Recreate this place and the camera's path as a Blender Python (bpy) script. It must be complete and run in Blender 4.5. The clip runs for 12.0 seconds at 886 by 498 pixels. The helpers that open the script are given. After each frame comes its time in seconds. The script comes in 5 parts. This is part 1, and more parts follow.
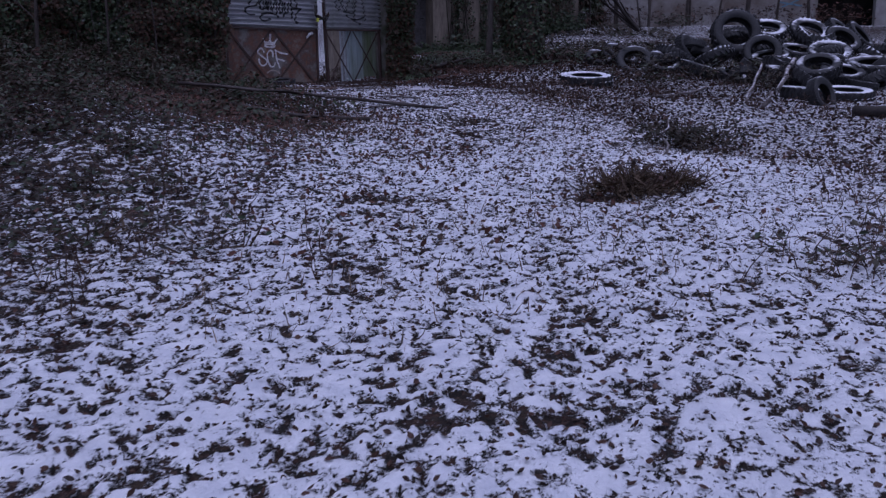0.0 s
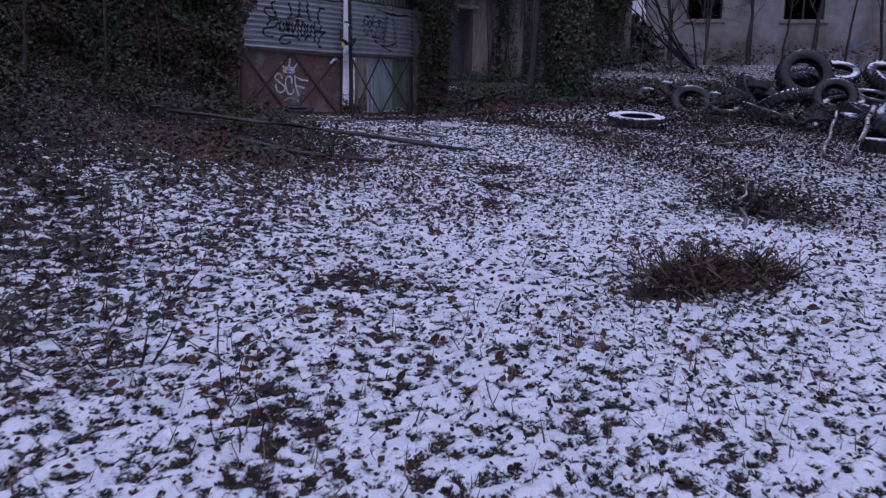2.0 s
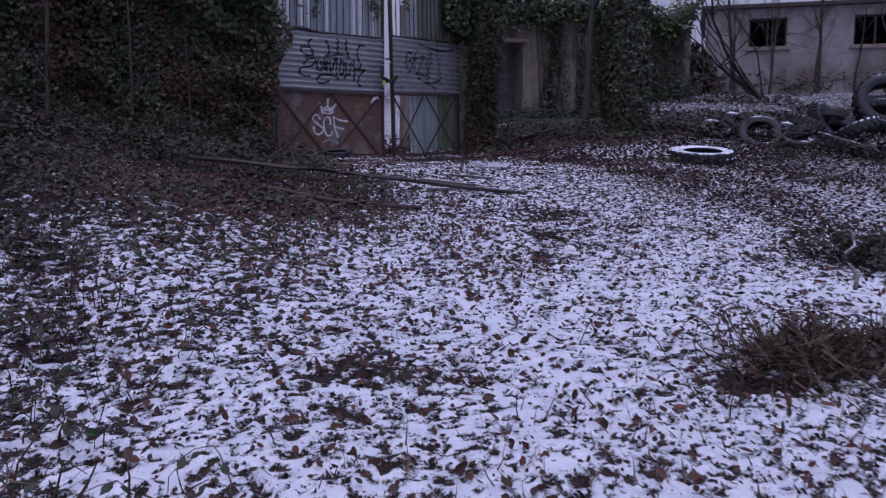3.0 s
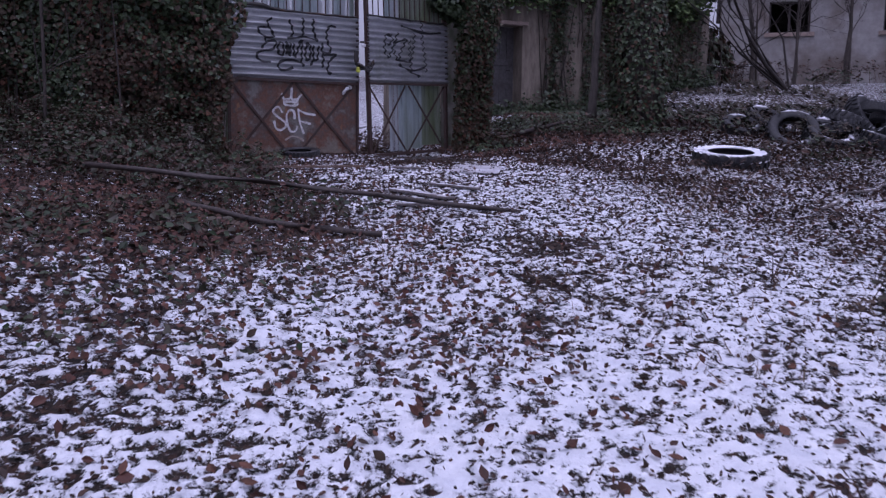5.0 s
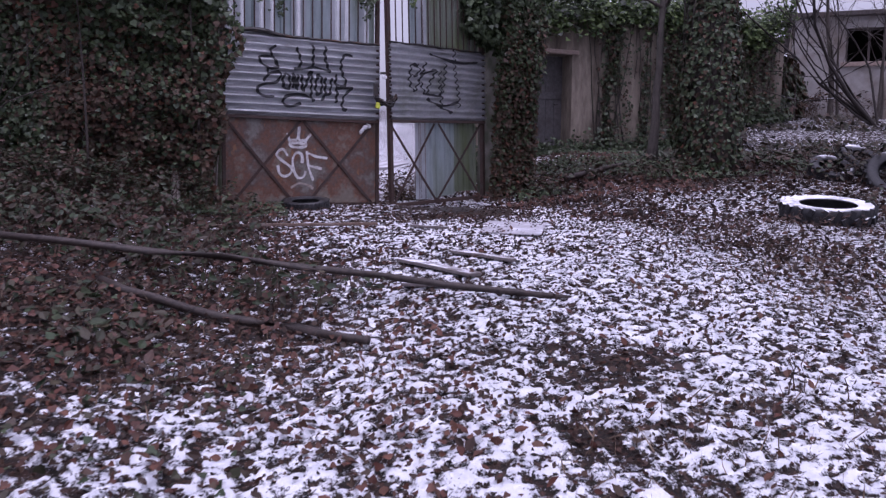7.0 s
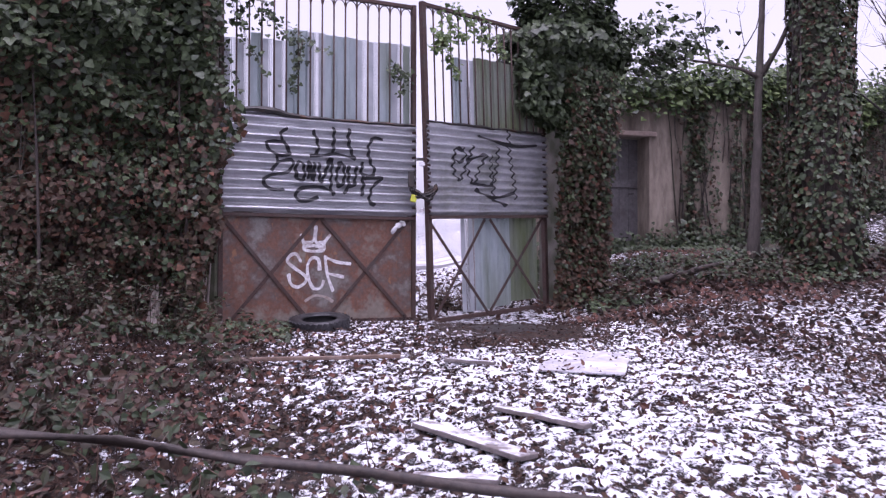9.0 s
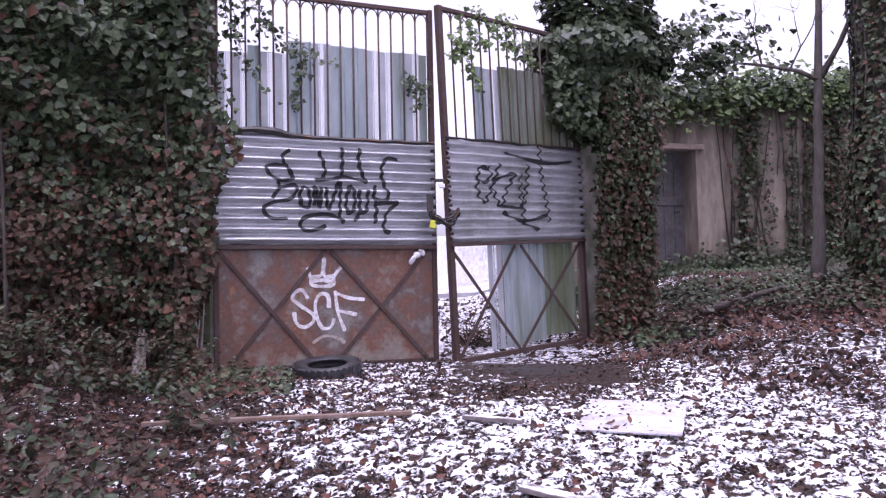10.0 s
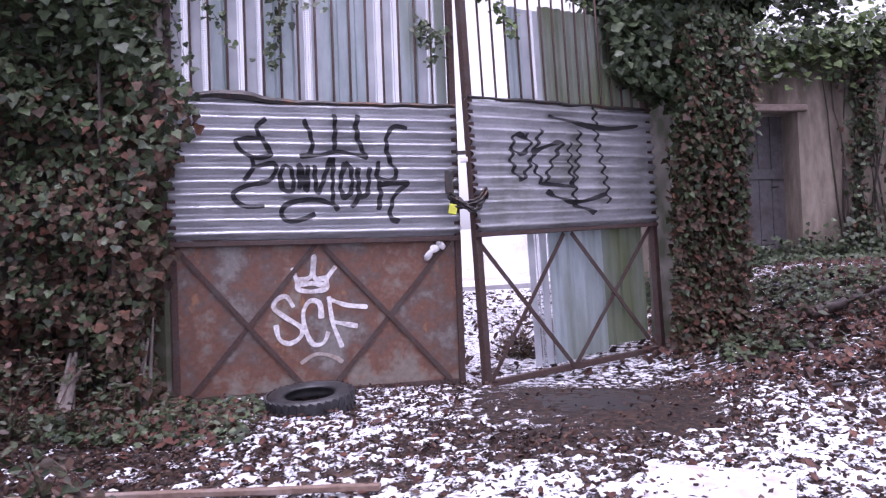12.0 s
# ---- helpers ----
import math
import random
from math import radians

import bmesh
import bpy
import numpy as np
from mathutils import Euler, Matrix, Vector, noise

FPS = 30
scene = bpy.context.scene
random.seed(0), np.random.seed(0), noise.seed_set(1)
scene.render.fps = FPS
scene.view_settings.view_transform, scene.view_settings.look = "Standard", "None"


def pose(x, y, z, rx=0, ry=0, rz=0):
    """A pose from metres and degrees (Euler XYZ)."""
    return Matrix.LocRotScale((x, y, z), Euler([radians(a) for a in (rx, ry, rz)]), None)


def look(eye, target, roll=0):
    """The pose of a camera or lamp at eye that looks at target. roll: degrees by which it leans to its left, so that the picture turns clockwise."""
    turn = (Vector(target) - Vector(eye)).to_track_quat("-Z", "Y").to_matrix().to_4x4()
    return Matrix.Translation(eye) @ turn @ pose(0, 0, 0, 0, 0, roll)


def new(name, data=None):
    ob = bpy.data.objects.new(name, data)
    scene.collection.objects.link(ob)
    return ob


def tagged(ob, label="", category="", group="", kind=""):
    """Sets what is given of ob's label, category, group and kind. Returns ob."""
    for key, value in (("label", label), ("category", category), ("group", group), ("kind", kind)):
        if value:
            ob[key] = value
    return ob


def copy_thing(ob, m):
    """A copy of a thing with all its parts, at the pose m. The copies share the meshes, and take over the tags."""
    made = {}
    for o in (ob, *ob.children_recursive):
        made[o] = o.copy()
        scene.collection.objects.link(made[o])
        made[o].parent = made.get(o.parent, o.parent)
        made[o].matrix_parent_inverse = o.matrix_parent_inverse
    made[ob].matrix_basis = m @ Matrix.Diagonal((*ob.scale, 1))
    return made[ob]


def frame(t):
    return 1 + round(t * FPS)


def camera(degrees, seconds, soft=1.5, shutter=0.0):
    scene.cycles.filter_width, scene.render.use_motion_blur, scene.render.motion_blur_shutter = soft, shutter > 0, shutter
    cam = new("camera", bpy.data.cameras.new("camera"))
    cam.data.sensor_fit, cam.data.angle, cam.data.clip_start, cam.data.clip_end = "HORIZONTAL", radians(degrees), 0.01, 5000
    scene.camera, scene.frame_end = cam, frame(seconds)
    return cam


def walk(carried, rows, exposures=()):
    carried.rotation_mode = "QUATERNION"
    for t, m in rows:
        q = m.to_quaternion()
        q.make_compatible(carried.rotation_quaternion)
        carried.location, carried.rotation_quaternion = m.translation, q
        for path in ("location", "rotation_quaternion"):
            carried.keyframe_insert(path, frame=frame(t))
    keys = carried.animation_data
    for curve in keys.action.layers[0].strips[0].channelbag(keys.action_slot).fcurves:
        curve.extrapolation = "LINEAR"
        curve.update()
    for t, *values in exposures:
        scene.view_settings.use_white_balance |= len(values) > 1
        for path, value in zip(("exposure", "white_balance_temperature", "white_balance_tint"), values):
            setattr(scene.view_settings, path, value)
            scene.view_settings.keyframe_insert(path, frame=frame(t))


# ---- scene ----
cam = camera(55.1, 12.0, soft=1.25, shutter=0.25)
PATH = [
    (0, (0.011, 0.102, 1.481), (0.73, 1.932, 1.112), -0.6),
    (0.5, (0.196, 0.437, 1.502), (0.961, 2.254, 1.169), 0.0),
    (1, (0.457, 0.822, 1.549), (1.178, 2.661, 1.236), 0.5),
    (1.5, (0.668, 1.249, 1.545), (1.287, 3.121, 1.208), 1.2),
    (2, (0.879, 1.752, 1.624), (1.517, 3.623, 1.318), 1.6),
    (2.5, (1.135, 2.269, 1.62), (1.791, 4.14, 1.365), 0.7),
    (3, (1.346, 2.799, 1.666), (1.86, 4.719, 1.444), 0.3),
    (3.2, (1.431, 3.02, 1.651), (1.922, 4.946, 1.431), 0.4),
    (4.8, (2.136, 4.612, 1.838), (2.675, 6.521, 1.582), 0.6),
    (5, (2.201, 4.841, 1.855), (2.709, 6.759, 1.604), 0.6),
    (5.5, (2.341, 5.302, 1.909), (2.834, 7.227, 1.677), 1.3),
    (6, (2.562, 5.829, 1.947), (3.039, 7.76, 1.735), 1.1),
    (6.5, (2.748, 6.312, 1.99), (3.122, 8.265, 1.768), 0.9),
    (7, (2.937, 6.839, 2.07), (3.334, 8.791, 1.891), 0.7),
    (7.2, (3.006, 7.05, 2.072), (3.415, 9.001, 1.909), 0.7),
    (8.8, (3.495, 8.841, 2.252), (3.746, 10.825, 2.255), 0.3),
    (9, (3.564, 9.051, 2.251), (3.802, 11.036, 2.284), 0.1),
    (9.5, (3.726, 9.511, 2.308), (3.876, 11.505, 2.371), -0.8),
    (10, (3.855, 10.026, 2.348), (3.995, 12.02, 2.436), -1.2),
    (10.5, (4.0, 10.504, 2.368), (4.152, 12.496, 2.453), -2.1),
    (11, (4.187, 10.977, 2.429), (4.156, 12.974, 2.533), -2.1),
    (11.5, (4.334, 11.415, 2.434), (4.252, 13.412, 2.506), -1.7),
    (12, (4.461, 11.795, 2.472), (4.394, 13.793, 2.528), -2.1),
]
walk(cam, [(t, look(eye, target, roll)) for t, eye, target, roll in PATH],
     exposures=[(0.0, -0.93, 5000, 36), (1.5, -0.76, 5000, 35), (2.5, -0.6, 5100, 37), (5.0, -0.2, 5300, 39), (7.0, 0.3, 5600, 40), (9.0, 1.08, 5800, 41), (12.0, 1.42, 5750, 40)])

# ---- light: a white overcast winter sky, low and dim ----
world = bpy.data.worlds.new("overcast_sky")
world.use_nodes = True
scene.world = world
wn, wl = world.node_tree.nodes, world.node_tree.links
sky = wn.new("ShaderNodeTexSky")
sky.sky_type, sky.sun_disc = "NISHITA", False
sky.sun_elevation, sky.sun_rotation = radians(78), radians(188)
sky.air_density, sky.dust_density = 1.0, 4.0
grey = wn.new("ShaderNodeHueSaturation")
grey.inputs["Saturation"].default_value = 0.12
wl.new(sky.outputs[0], grey.inputs["Color"])
wl.new(grey.outputs[0], wn["Background"].inputs["Color"])
wn["Background"].inputs["Strength"].default_value = 0.124
sun = new("sun", bpy.data.lights.new("sun", "SUN"))
sun.data.energy, sun.data.angle, sun.data.color = 0.95, radians(70), (1.0, 0.97, 0.94)
sun.matrix_world = look((0, 0, 30), (0.5, 4, 0))

# ---- materials ----
def nd(tree, kind, **values):
    n = tree.nodes.new(kind)
    for k, v in values.items():
        if k in n.inputs:
            n.inputs[k].default_value = v
    return n


def blank(name):
    m = bpy.data.materials.new(name)
    m.use_nodes = True
    return m, m.node_tree, m.node_tree.nodes["Principled BSDF"]


def noise_node(t, scale, detail=4.0, rough=0.55, stretch=None):
    co = t.nodes.new("ShaderNodeTexCoord")
    n = nd(t, "ShaderNodeTexNoise", Scale=scale, Detail=detail, Roughness=rough)
    if stretch:
        mp = t.nodes.new("ShaderNodeMapping")
        mp.inputs["Scale"].default_value = stretch
        t.links.new(co.outputs["Object"], mp.inputs[0])
        t.links.new(mp.outputs[0], n.inputs["Vector"])
    else:
        t.links.new(co.outputs["Object"], n.inputs["Vector"])
    return n


def ramp(t, src, stops):
    r = t.nodes.new("ShaderNodeValToRGB")
    e = r.color_ramp.elements
    while len(e) < len(stops):
        e.new(0.5)
    for el, (p, c) in zip(e, stops):
        el.position = p
        el.color = (*c, 1) if len(c) == 3 else c
    t.links.new(src, r.inputs[0])
    return r


def mix(t, fac, a, b, mode="MIX"):
    m = t.nodes.new("ShaderNodeMix")
    m.data_type, m.blend_type = "RGBA", mode
    for sock, v in ((m.inputs[0], fac), (m.inputs[6], a), (m.inputs[7], b)):
        if hasattr(v, "is_output"):
            t.links.new(v, sock)
        else:
            sock.default_value = v if isinstance(v, float) else (*v, 1)
    return m.outputs[2]


def bump(t, bsdf, src, strength, dist):
    b = nd(t, "ShaderNodeBump", Strength=strength, Distance=dist)
    t.links.new(src, b.inputs["Height"])
    t.links.new(b.outputs[0], bsdf.inputs["Normal"])


def surface(name, c1, c2, stain, scale=12.0, stain_scale=1.3, rough=0.8, metal=0.0, relief=0.3, dist=0.01, stretch=None, stain_at=(0.5, 0.7)):
    """Two colours in fine grain, a third in large patches, with relief."""
    m, t, b = blank(name)
    fine = noise_node(t, scale, 6, 0.65, stretch)
    big = noise_node(t, stain_scale, 5, 0.6, stretch)
    f = ramp(t, fine.outputs[0], [(0.35, c1), (0.65, c2)])
    s = ramp(t, big.outputs[0], [(stain_at[0], (0, 0, 0)), (stain_at[1], (1, 1, 1))])
    t.links.new(mix(t, s.outputs[0], f.outputs[0], stain), b.inputs["Base Color"])
    b.inputs["Roughness"].default_value, b.inputs["Metallic"].default_value = rough, metal
    bump(t, b, fine.outputs[0], relief, dist)
    return m


def leafy(name, colours, rough=0.5):
    """Leaf colours picked leaf by leaf."""
    m, t, b = blank(name)
    g = t.nodes.new("ShaderNodeNewGeometry")
    k = len(colours)
    r = ramp(t, g.outputs["Random Per Island"], [(i / (k - 1), c) for i, c in enumerate(colours)])
    n = noise_node(t, 30, 3)
    v = ramp(t, n.outputs[0], [(0.3, (0.6, 0.6, 0.6)), (0.7, (1.2, 1.2, 1.2))])
    t.links.new(mix(t, 1.0, r.outputs[0], v.outputs[0], "MULTIPLY"), b.inputs["Base Color"])
    b.inputs["Roughness"].default_value = rough
    b.inputs["Specular IOR Level"].default_value = 0.3
    return m


def snowy(name, base_stops, scale, rough, thr=(0.35, 0.6), patch=4.0, relief=0.4):
    """A material with thin snow where the surface faces up."""
    m, t, b = blank(name)
    n = noise_node(t, scale, 5, 0.6)
    c = ramp(t, n.outputs[0], base_stops)
    g = t.nodes.new("ShaderNodeNewGeometry")
    sep = t.nodes.new("ShaderNodeSeparateXYZ")
    t.links.new(g.outputs["Normal"], sep.inputs[0])
    p = noise_node(t, patch, 4, 0.6)
    a = t.nodes.new("ShaderNodeMath")
    a.operation = "MULTIPLY"
    t.links.new(sep.outputs["Z"], a.inputs[0])
    t.links.new(p.outputs[0], a.inputs[1])
    s = ramp(t, a.outputs[0], [(thr[0], (0, 0, 0)), (thr[1], (1, 1, 1))])
    t.links.new(mix(t, s.outputs[0], c.outputs[0], (0.78, 0.79, 0.84)), b.inputs["Base Color"])
    rr = ramp(t, s.outputs[0], [(0, (rough,) * 3), (1, (0.85,) * 3)])
    t.links.new(rr.outputs[0], b.inputs["Roughness"])
    bump(t, b, n.outputs[0], relief, 0.01)
    return m


def ground_material():
    """Thin snow broken by wet leaf litter and soil. 'snow' is the cover, 'far' is 1 where the mesh is too coarse to hold its grain."""
    m, t, b = blank("snowy_leaf_litter")
    L = t.links.new
    def attr(name):
        a = t.nodes.new("ShaderNodeAttribute")
        a.attribute_name = name
        return a.outputs["Fac"]
    def calc(op, x, y):
        n = t.nodes.new("ShaderNodeMath")
        n.operation = op
        for sock, v in zip(n.inputs, (x, y)):
            if isinstance(v, float):
                sock.default_value = v
            else:
                L(v, sock)
        return n.outputs[0]
    n1, n2, n3, n4 = noise_node(t, 17, 5, 0.7), noise_node(t, 42, 4, 0.65), noise_node(t, 7, 3, 0.5), noise_node(t, 95, 3, 0.6)
    far = calc("MULTIPLY", attr("far"), calc("MULTIPLY", calc("SUBTRACT", n1.outputs[0], 0.5), 1.15))
    fine = calc("ADD", calc("MULTIPLY", calc("SUBTRACT", n2.outputs[0], 0.5), 0.40), calc("MULTIPLY", calc("SUBTRACT", n4.outputs[0], 0.5), 0.26))
    tot = calc("ADD", attr("snow"), calc("ADD", far, fine))
    s = ramp(t, tot, [(0.475, (0, 0, 0)), (0.525, (1, 1, 1))])
    hue = nd(t, "ShaderNodeTexVoronoi", Scale=38.0)
    co = t.nodes.new("ShaderNodeTexCoord")
    L(co.outputs["Object"], hue.inputs["Vector"])
    sepc = t.nodes.new("ShaderNodeSeparateColor")
    L(hue.outputs["Color"], sepc.inputs[0])
    litter = ramp(t, sepc.outputs[0], [(0.0, (0.008, 0.006, 0.005)), (0.35, (0.020, 0.013, 0.010)), (0.6, (0.050, 0.023, 0.015)), (0.8, (0.016, 0.015, 0.009)), (1.0, (0.075, 0.045, 0.031))])
    grain = ramp(t, n4.outputs[0], [(0.35, (0.45, 0.45, 0.45)), (0.65, (1.35, 1.35, 1.35))])
    dirt = mix(t, 1.0, litter.outputs[0], grain.outputs[0], "MULTIPLY")
    white = ramp(t, n3.outputs[0], [(0.3, (0.68, 0.70, 0.76)), (0.7, (0.86, 0.87, 0.9))])
    L(mix(t, s.outputs[0], dirt, white.outputs[0]), b.inputs["Base Color"])
    rr = ramp(t, s.outputs[0], [(0, (0.7,) * 3), (1, (0.9,) * 3)])
    L(rr.outputs[0], b.inputs["Roughness"])
    b.inputs["Specular IOR Level"].default_value = 0.25
    bump(t, b, calc("ADD", calc("MULTIPLY", s.outputs[0], 0.6), n2.outputs[0]), 0.9, 0.025)
    return m


def corrugated_material(name="galvanised_sheet", moss=0.0):
    m, t, b = blank(name)
    fine, streak, rust = noise_node(t, 40, 4), noise_node(t, 3, 5, 0.6, (1, 1, 5)), noise_node(t, 2.2, 6, 0.7)
    c = ramp(t, streak.outputs[0], [(0.3, (0.54, 0.55, 0.57)), (0.7, (0.84, 0.85, 0.87))])
    c2 = mix(t, 1.0, c.outputs[0], ramp(t, fine.outputs[0], [(0.3, (0.92,) * 3), (0.7, (1.05,) * 3)]).outputs[0], "MULTIPLY")
    if moss:
        g = ramp(t, noise_node(t, 2.4, 6, 0.65, (1, 1, 0.35)).outputs[0], [(0.54, (0, 0, 0)), (0.72, (moss,) * 3)])
        c2 = mix(t, g.outputs[0], c2, (0.16, 0.19, 0.08))
    r = ramp(t, rust.outputs[0], [(0.66, (0, 0, 0)), (0.78, (1, 1, 1))])
    t.links.new(mix(t, r.outputs[0], c2, (0.16, 0.12, 0.08)), b.inputs["Base Color"])
    b.inputs["Metallic"].default_value, b.inputs["Roughness"].default_value = 0.72, 0.36
    bump(t, b, fine.outputs[0], 0.05, 0.003)
    return m


def rust_plate_material():
    m, t, b = blank("rusted_steel_plate")
    big, fine, spot = noise_node(t, 1.6, 6, 0.65), noise_node(t, 25, 6, 0.7), noise_node(t, 9, 4, 0.6, (1, 1, 0.6))
    base = ramp(t, big.outputs[0], [(0.40, (0.19, 0.175, 0.16)), (0.46, (0.12, 0.085, 0.07)), (0.53, (0.15, 0.068, 0.042)), (0.60, (0.19, 0.16, 0.13))])
    g = ramp(t, fine.outputs[0], [(0.3, (0.7,) * 3), (0.7, (1.2,) * 3)])
    c = mix(t, 1.0, base.outputs[0], g.outputs[0], "MULTIPLY")
    s = ramp(t, spot.outputs[0], [(0.62, (0, 0, 0)), (0.70, (1, 1, 1))])
    t.links.new(mix(t, s.outputs[0], c, (0.24, 0.12, 0.06)), b.inputs["Base Color"])
    b.inputs["Roughness"].default_value, b.inputs["Metallic"].default_value = 0.6, 0.15
    bump(t, b, fine.outputs[0], 0.35, 0.006)
    return m


def perforated_material():
    """Coated sheet with a close grid of small round holes."""
    m, t, b = blank("perforated_sheet")
    co = t.nodes.new("ShaderNodeTexCoord")
    v = nd(t, "ShaderNodeTexVoronoi", Scale=64.0, Randomness=0.0)
    t.links.new(co.outputs["Object"], v.inputs["Vector"])
    hole = ramp(t, v.outputs["Distance"], [(0.40, (0, 0, 0)), (0.44, (1, 1, 1))])
    n = noise_node(t, 5, 5)
    c = ramp(t, n.outputs[0], [(0.3, (0.42, 0.45, 0.47)), (0.7, (0.58, 0.60, 0.62))])
    t.links.new(c.outputs[0], b.inputs["Base Color"])
    b.inputs["Roughness"].default_value = 0.55
    t.links.new(hole.outputs[0], b.inputs["Alpha"])
    return m


GROUND = ground_material()
CORR = corrugated_material()
CORR_MOSS = corrugated_material("mossy_galvanised_sheet", 0.5)
PLATE = rust_plate_material()
PERF = perforated_material()
PROFILE = surface("coated_profile_sheet", (0.36, 0.42, 0.43), (0.48, 0.54, 0.55), (0.28, 0.32, 0.25), 14, 1.6, 0.5, 0.1, 0.15, stretch=(1, 1, 0.25))
PROFILE_MOSS = surface("mossy_profile_sheet", (0.24, 0.27, 0.25), (0.33, 0.36, 0.32), (0.17, 0.205, 0.11), 14, 2.0, 0.6, 0.0, 0.2, stretch=(1, 1, 0.25), stain_at=(0.35, 0.6))
RUST = surface("rusted_bar", (0.042, 0.025, 0.021), (0.085, 0.050, 0.040), (0.07, 0.06, 0.054), 60, 6, 0.75, 0.2, 0.4, 0.003)
DARK_STEEL = surface("dark_steel", (0.03, 0.03, 0.032), (0.07, 0.065, 0.06), (0.10, 0.06, 0.04), 50, 8, 0.45, 0.7, 0.2, 0.002)
YELLOW = surface("yellow_lock_body", (0.55, 0.62, 0.03), (0.65, 0.70, 0.08), (0.45, 0.45, 0.05), 40, 8, 0.4)
BLACK_PAINT = surface("black_spray_paint", (0.012, 0.012, 0.014), (0.03, 0.03, 0.034), (0.02, 0.02, 0.02), 50, 5, 0.45)
WHITE_PAINT = surface("white_spray_paint", (0.45, 0.43, 0.44), (0.78, 0.77, 0.78), (0.34, 0.28, 0.26), 38, 14, 0.7)
FAINT_PAINT = surface("worn_white_spray_paint", (0.30, 0.25, 0.22), (0.40, 0.36, 0.33), (0.22, 0.15, 0.11), 45, 12, 0.7)
PAPER_AND_GLINT = surface("wet_paper_and_glint", (0.62, 0.62, 0.64), (0.78, 0.78, 0.8), (0.5, 0.48, 0.46), 30, 9, 0.8)
PLASTER = surface("weathered_plaster", (0.20, 0.165, 0.13), (0.33, 0.28, 0.225), (0.07, 0.055, 0.040), 9, 1.5, 0.92, 0, 0.6, 0.02, stretch=(1, 1, 0.3), stain_at=(0.44, 0.66))
RENDER_WHITE = surface("flaking_white_render", (0.26, 0.245, 0.235), (0.36, 0.345, 0.33), (0.15, 0.12, 0.10), 4, 0.6, 0.9, 0, 0.3, 0.02, stain_at=(0.47, 0.66))
CONCRETE = surface("mossy_concrete", (0.10, 0.09, 0.075), (0.22, 0.20, 0.175), (0.05, 0.055, 0.030), 12, 3.0, 0.9, 0, 0.6, 0.02, stain_at=(0.42, 0.58))
STONE = surface("stone_lintel", (0.25, 0.19, 0.16), (0.36, 0.28, 0.24), (0.18, 0.15, 0.12), 14, 2.5, 0.9, 0, 0.4)
DARK_WOOD = surface("dark_weathered_wood", (0.05, 0.042, 0.04), (0.10, 0.085, 0.08), (0.07, 0.05, 0.045), 30, 3, 0.8, 0, 0.5, stretch=(1, 1, 0.15))
GREY_DOOR = surface("grey_painted_door", (0.085, 0.08, 0.082), (0.14, 0.132, 0.134), (0.06, 0.05, 0.047), 18, 2.2, 0.8)
BARK = surface("grey_brown_bark", (0.035, 0.028, 0.025), (0.085, 0.07, 0.06), (0.05, 0.055, 0.035), 22, 3, 0.95, 0, 0.8, 0.02, stretch=(1, 1, 0.2))
BARK_SNOW = snowy("snow_dusted_bark", [(0.35, (0.014, 0.011, 0.010)), (0.65, (0.04, 0.03, 0.026))], 25, 0.8, (0.50, 0.66))
BARK_WET = surface("wet_dark_bark", (0.018, 0.013, 0.011), (0.052, 0.036, 0.030), (0.05, 0.04, 0.035), 25, 3, 0.6, 0, 0.6, 0.01)
PLANK_SNOW = snowy("snow_covered_plank", [(0.35, (0.10, 0.085, 0.08)), (0.65, (0.18, 0.155, 0.15))], 18, 0.8, (0.40, 0.62), 8)
PLANK = surface("wet_brown_plank", (0.11, 0.07, 0.05), (0.19, 0.13, 0.10), (0.26, 0.21, 0.19), 25, 3, 0.7, 0, 0.3)
TYRE = snowy("snow_dusted_rubber", [(0.3, (0.012, 0.012, 0.014)), (0.7, (0.03, 0.03, 0.033))], 20, 0.65, (0.43, 0.62), 3.5)
TYRE_SNOWY = snowy("rubber_under_snow", [(0.3, (0.012, 0.012, 0.014)), (0.7, (0.03, 0.03, 0.033))], 20, 0.65, (0.31, 0.47), 3.0)
TYRE_WET = surface("wet_black_rubber", (0.01, 0.01, 0.011), (0.028, 0.028, 0.03), (0.05, 0.05, 0.055), 25, 5, 0.42, 0, 0.3)
ICE = snowy("snow_on_white_board", [(0.3, (0.30, 0.29, 0.31)), (0.7, (0.52, 0.51, 0.55))], 12, 0.5, (0.50, 0.70), 4)
MUD = surface("wet_dark_mud", (0.009, 0.0075, 0.007), (0.021, 0.017, 0.015), (0.008, 0.007, 0.0065), 24, 3, 0.6, 0, 0.5, 0.012)
ROAD = snowy("slushy_road", [(0.35, (0.26, 0.25, 0.26)), (0.65, (0.36, 0.35, 0.36))], 3, 0.8, (0.5, 0.7), 0.6, 0.1)
BLUE_PAINT = surface("pale_blue_spray_paint", (0.12, 0.22, 0.30), (0.18, 0.30, 0.38), (0.10, 0.16, 0.2), 30, 5, 0.8)
# near-black colour that paints the shade inside the building
INTERIOR_SHADE = surface("painted_interior_shade", (0.012, 0.011, 0.011), (0.02, 0.019, 0.018), (0.03, 0.028, 0.026), 5, 1, 0.95)
IVY_LEAF = leafy("ivy_leaf", [(0.020, 0.030, 0.015), (0.036, 0.054, 0.024), (0.054, 0.078, 0.034), (0.078, 0.106, 0.05), (0.042, 0.060, 0.034)], 0.42)
IVY_BROWN = leafy("withered_ivy_leaf", [(0.042, 0.026, 0.018), (0.085, 0.048, 0.033), (0.044, 0.052, 0.024), (0.10, 0.044, 0.028), (0.056, 0.042, 0.028), (0.095, 0.064, 0.044), (0.040, 0.036, 0.021), (0.12, 0.050, 0.028)], 0.7)
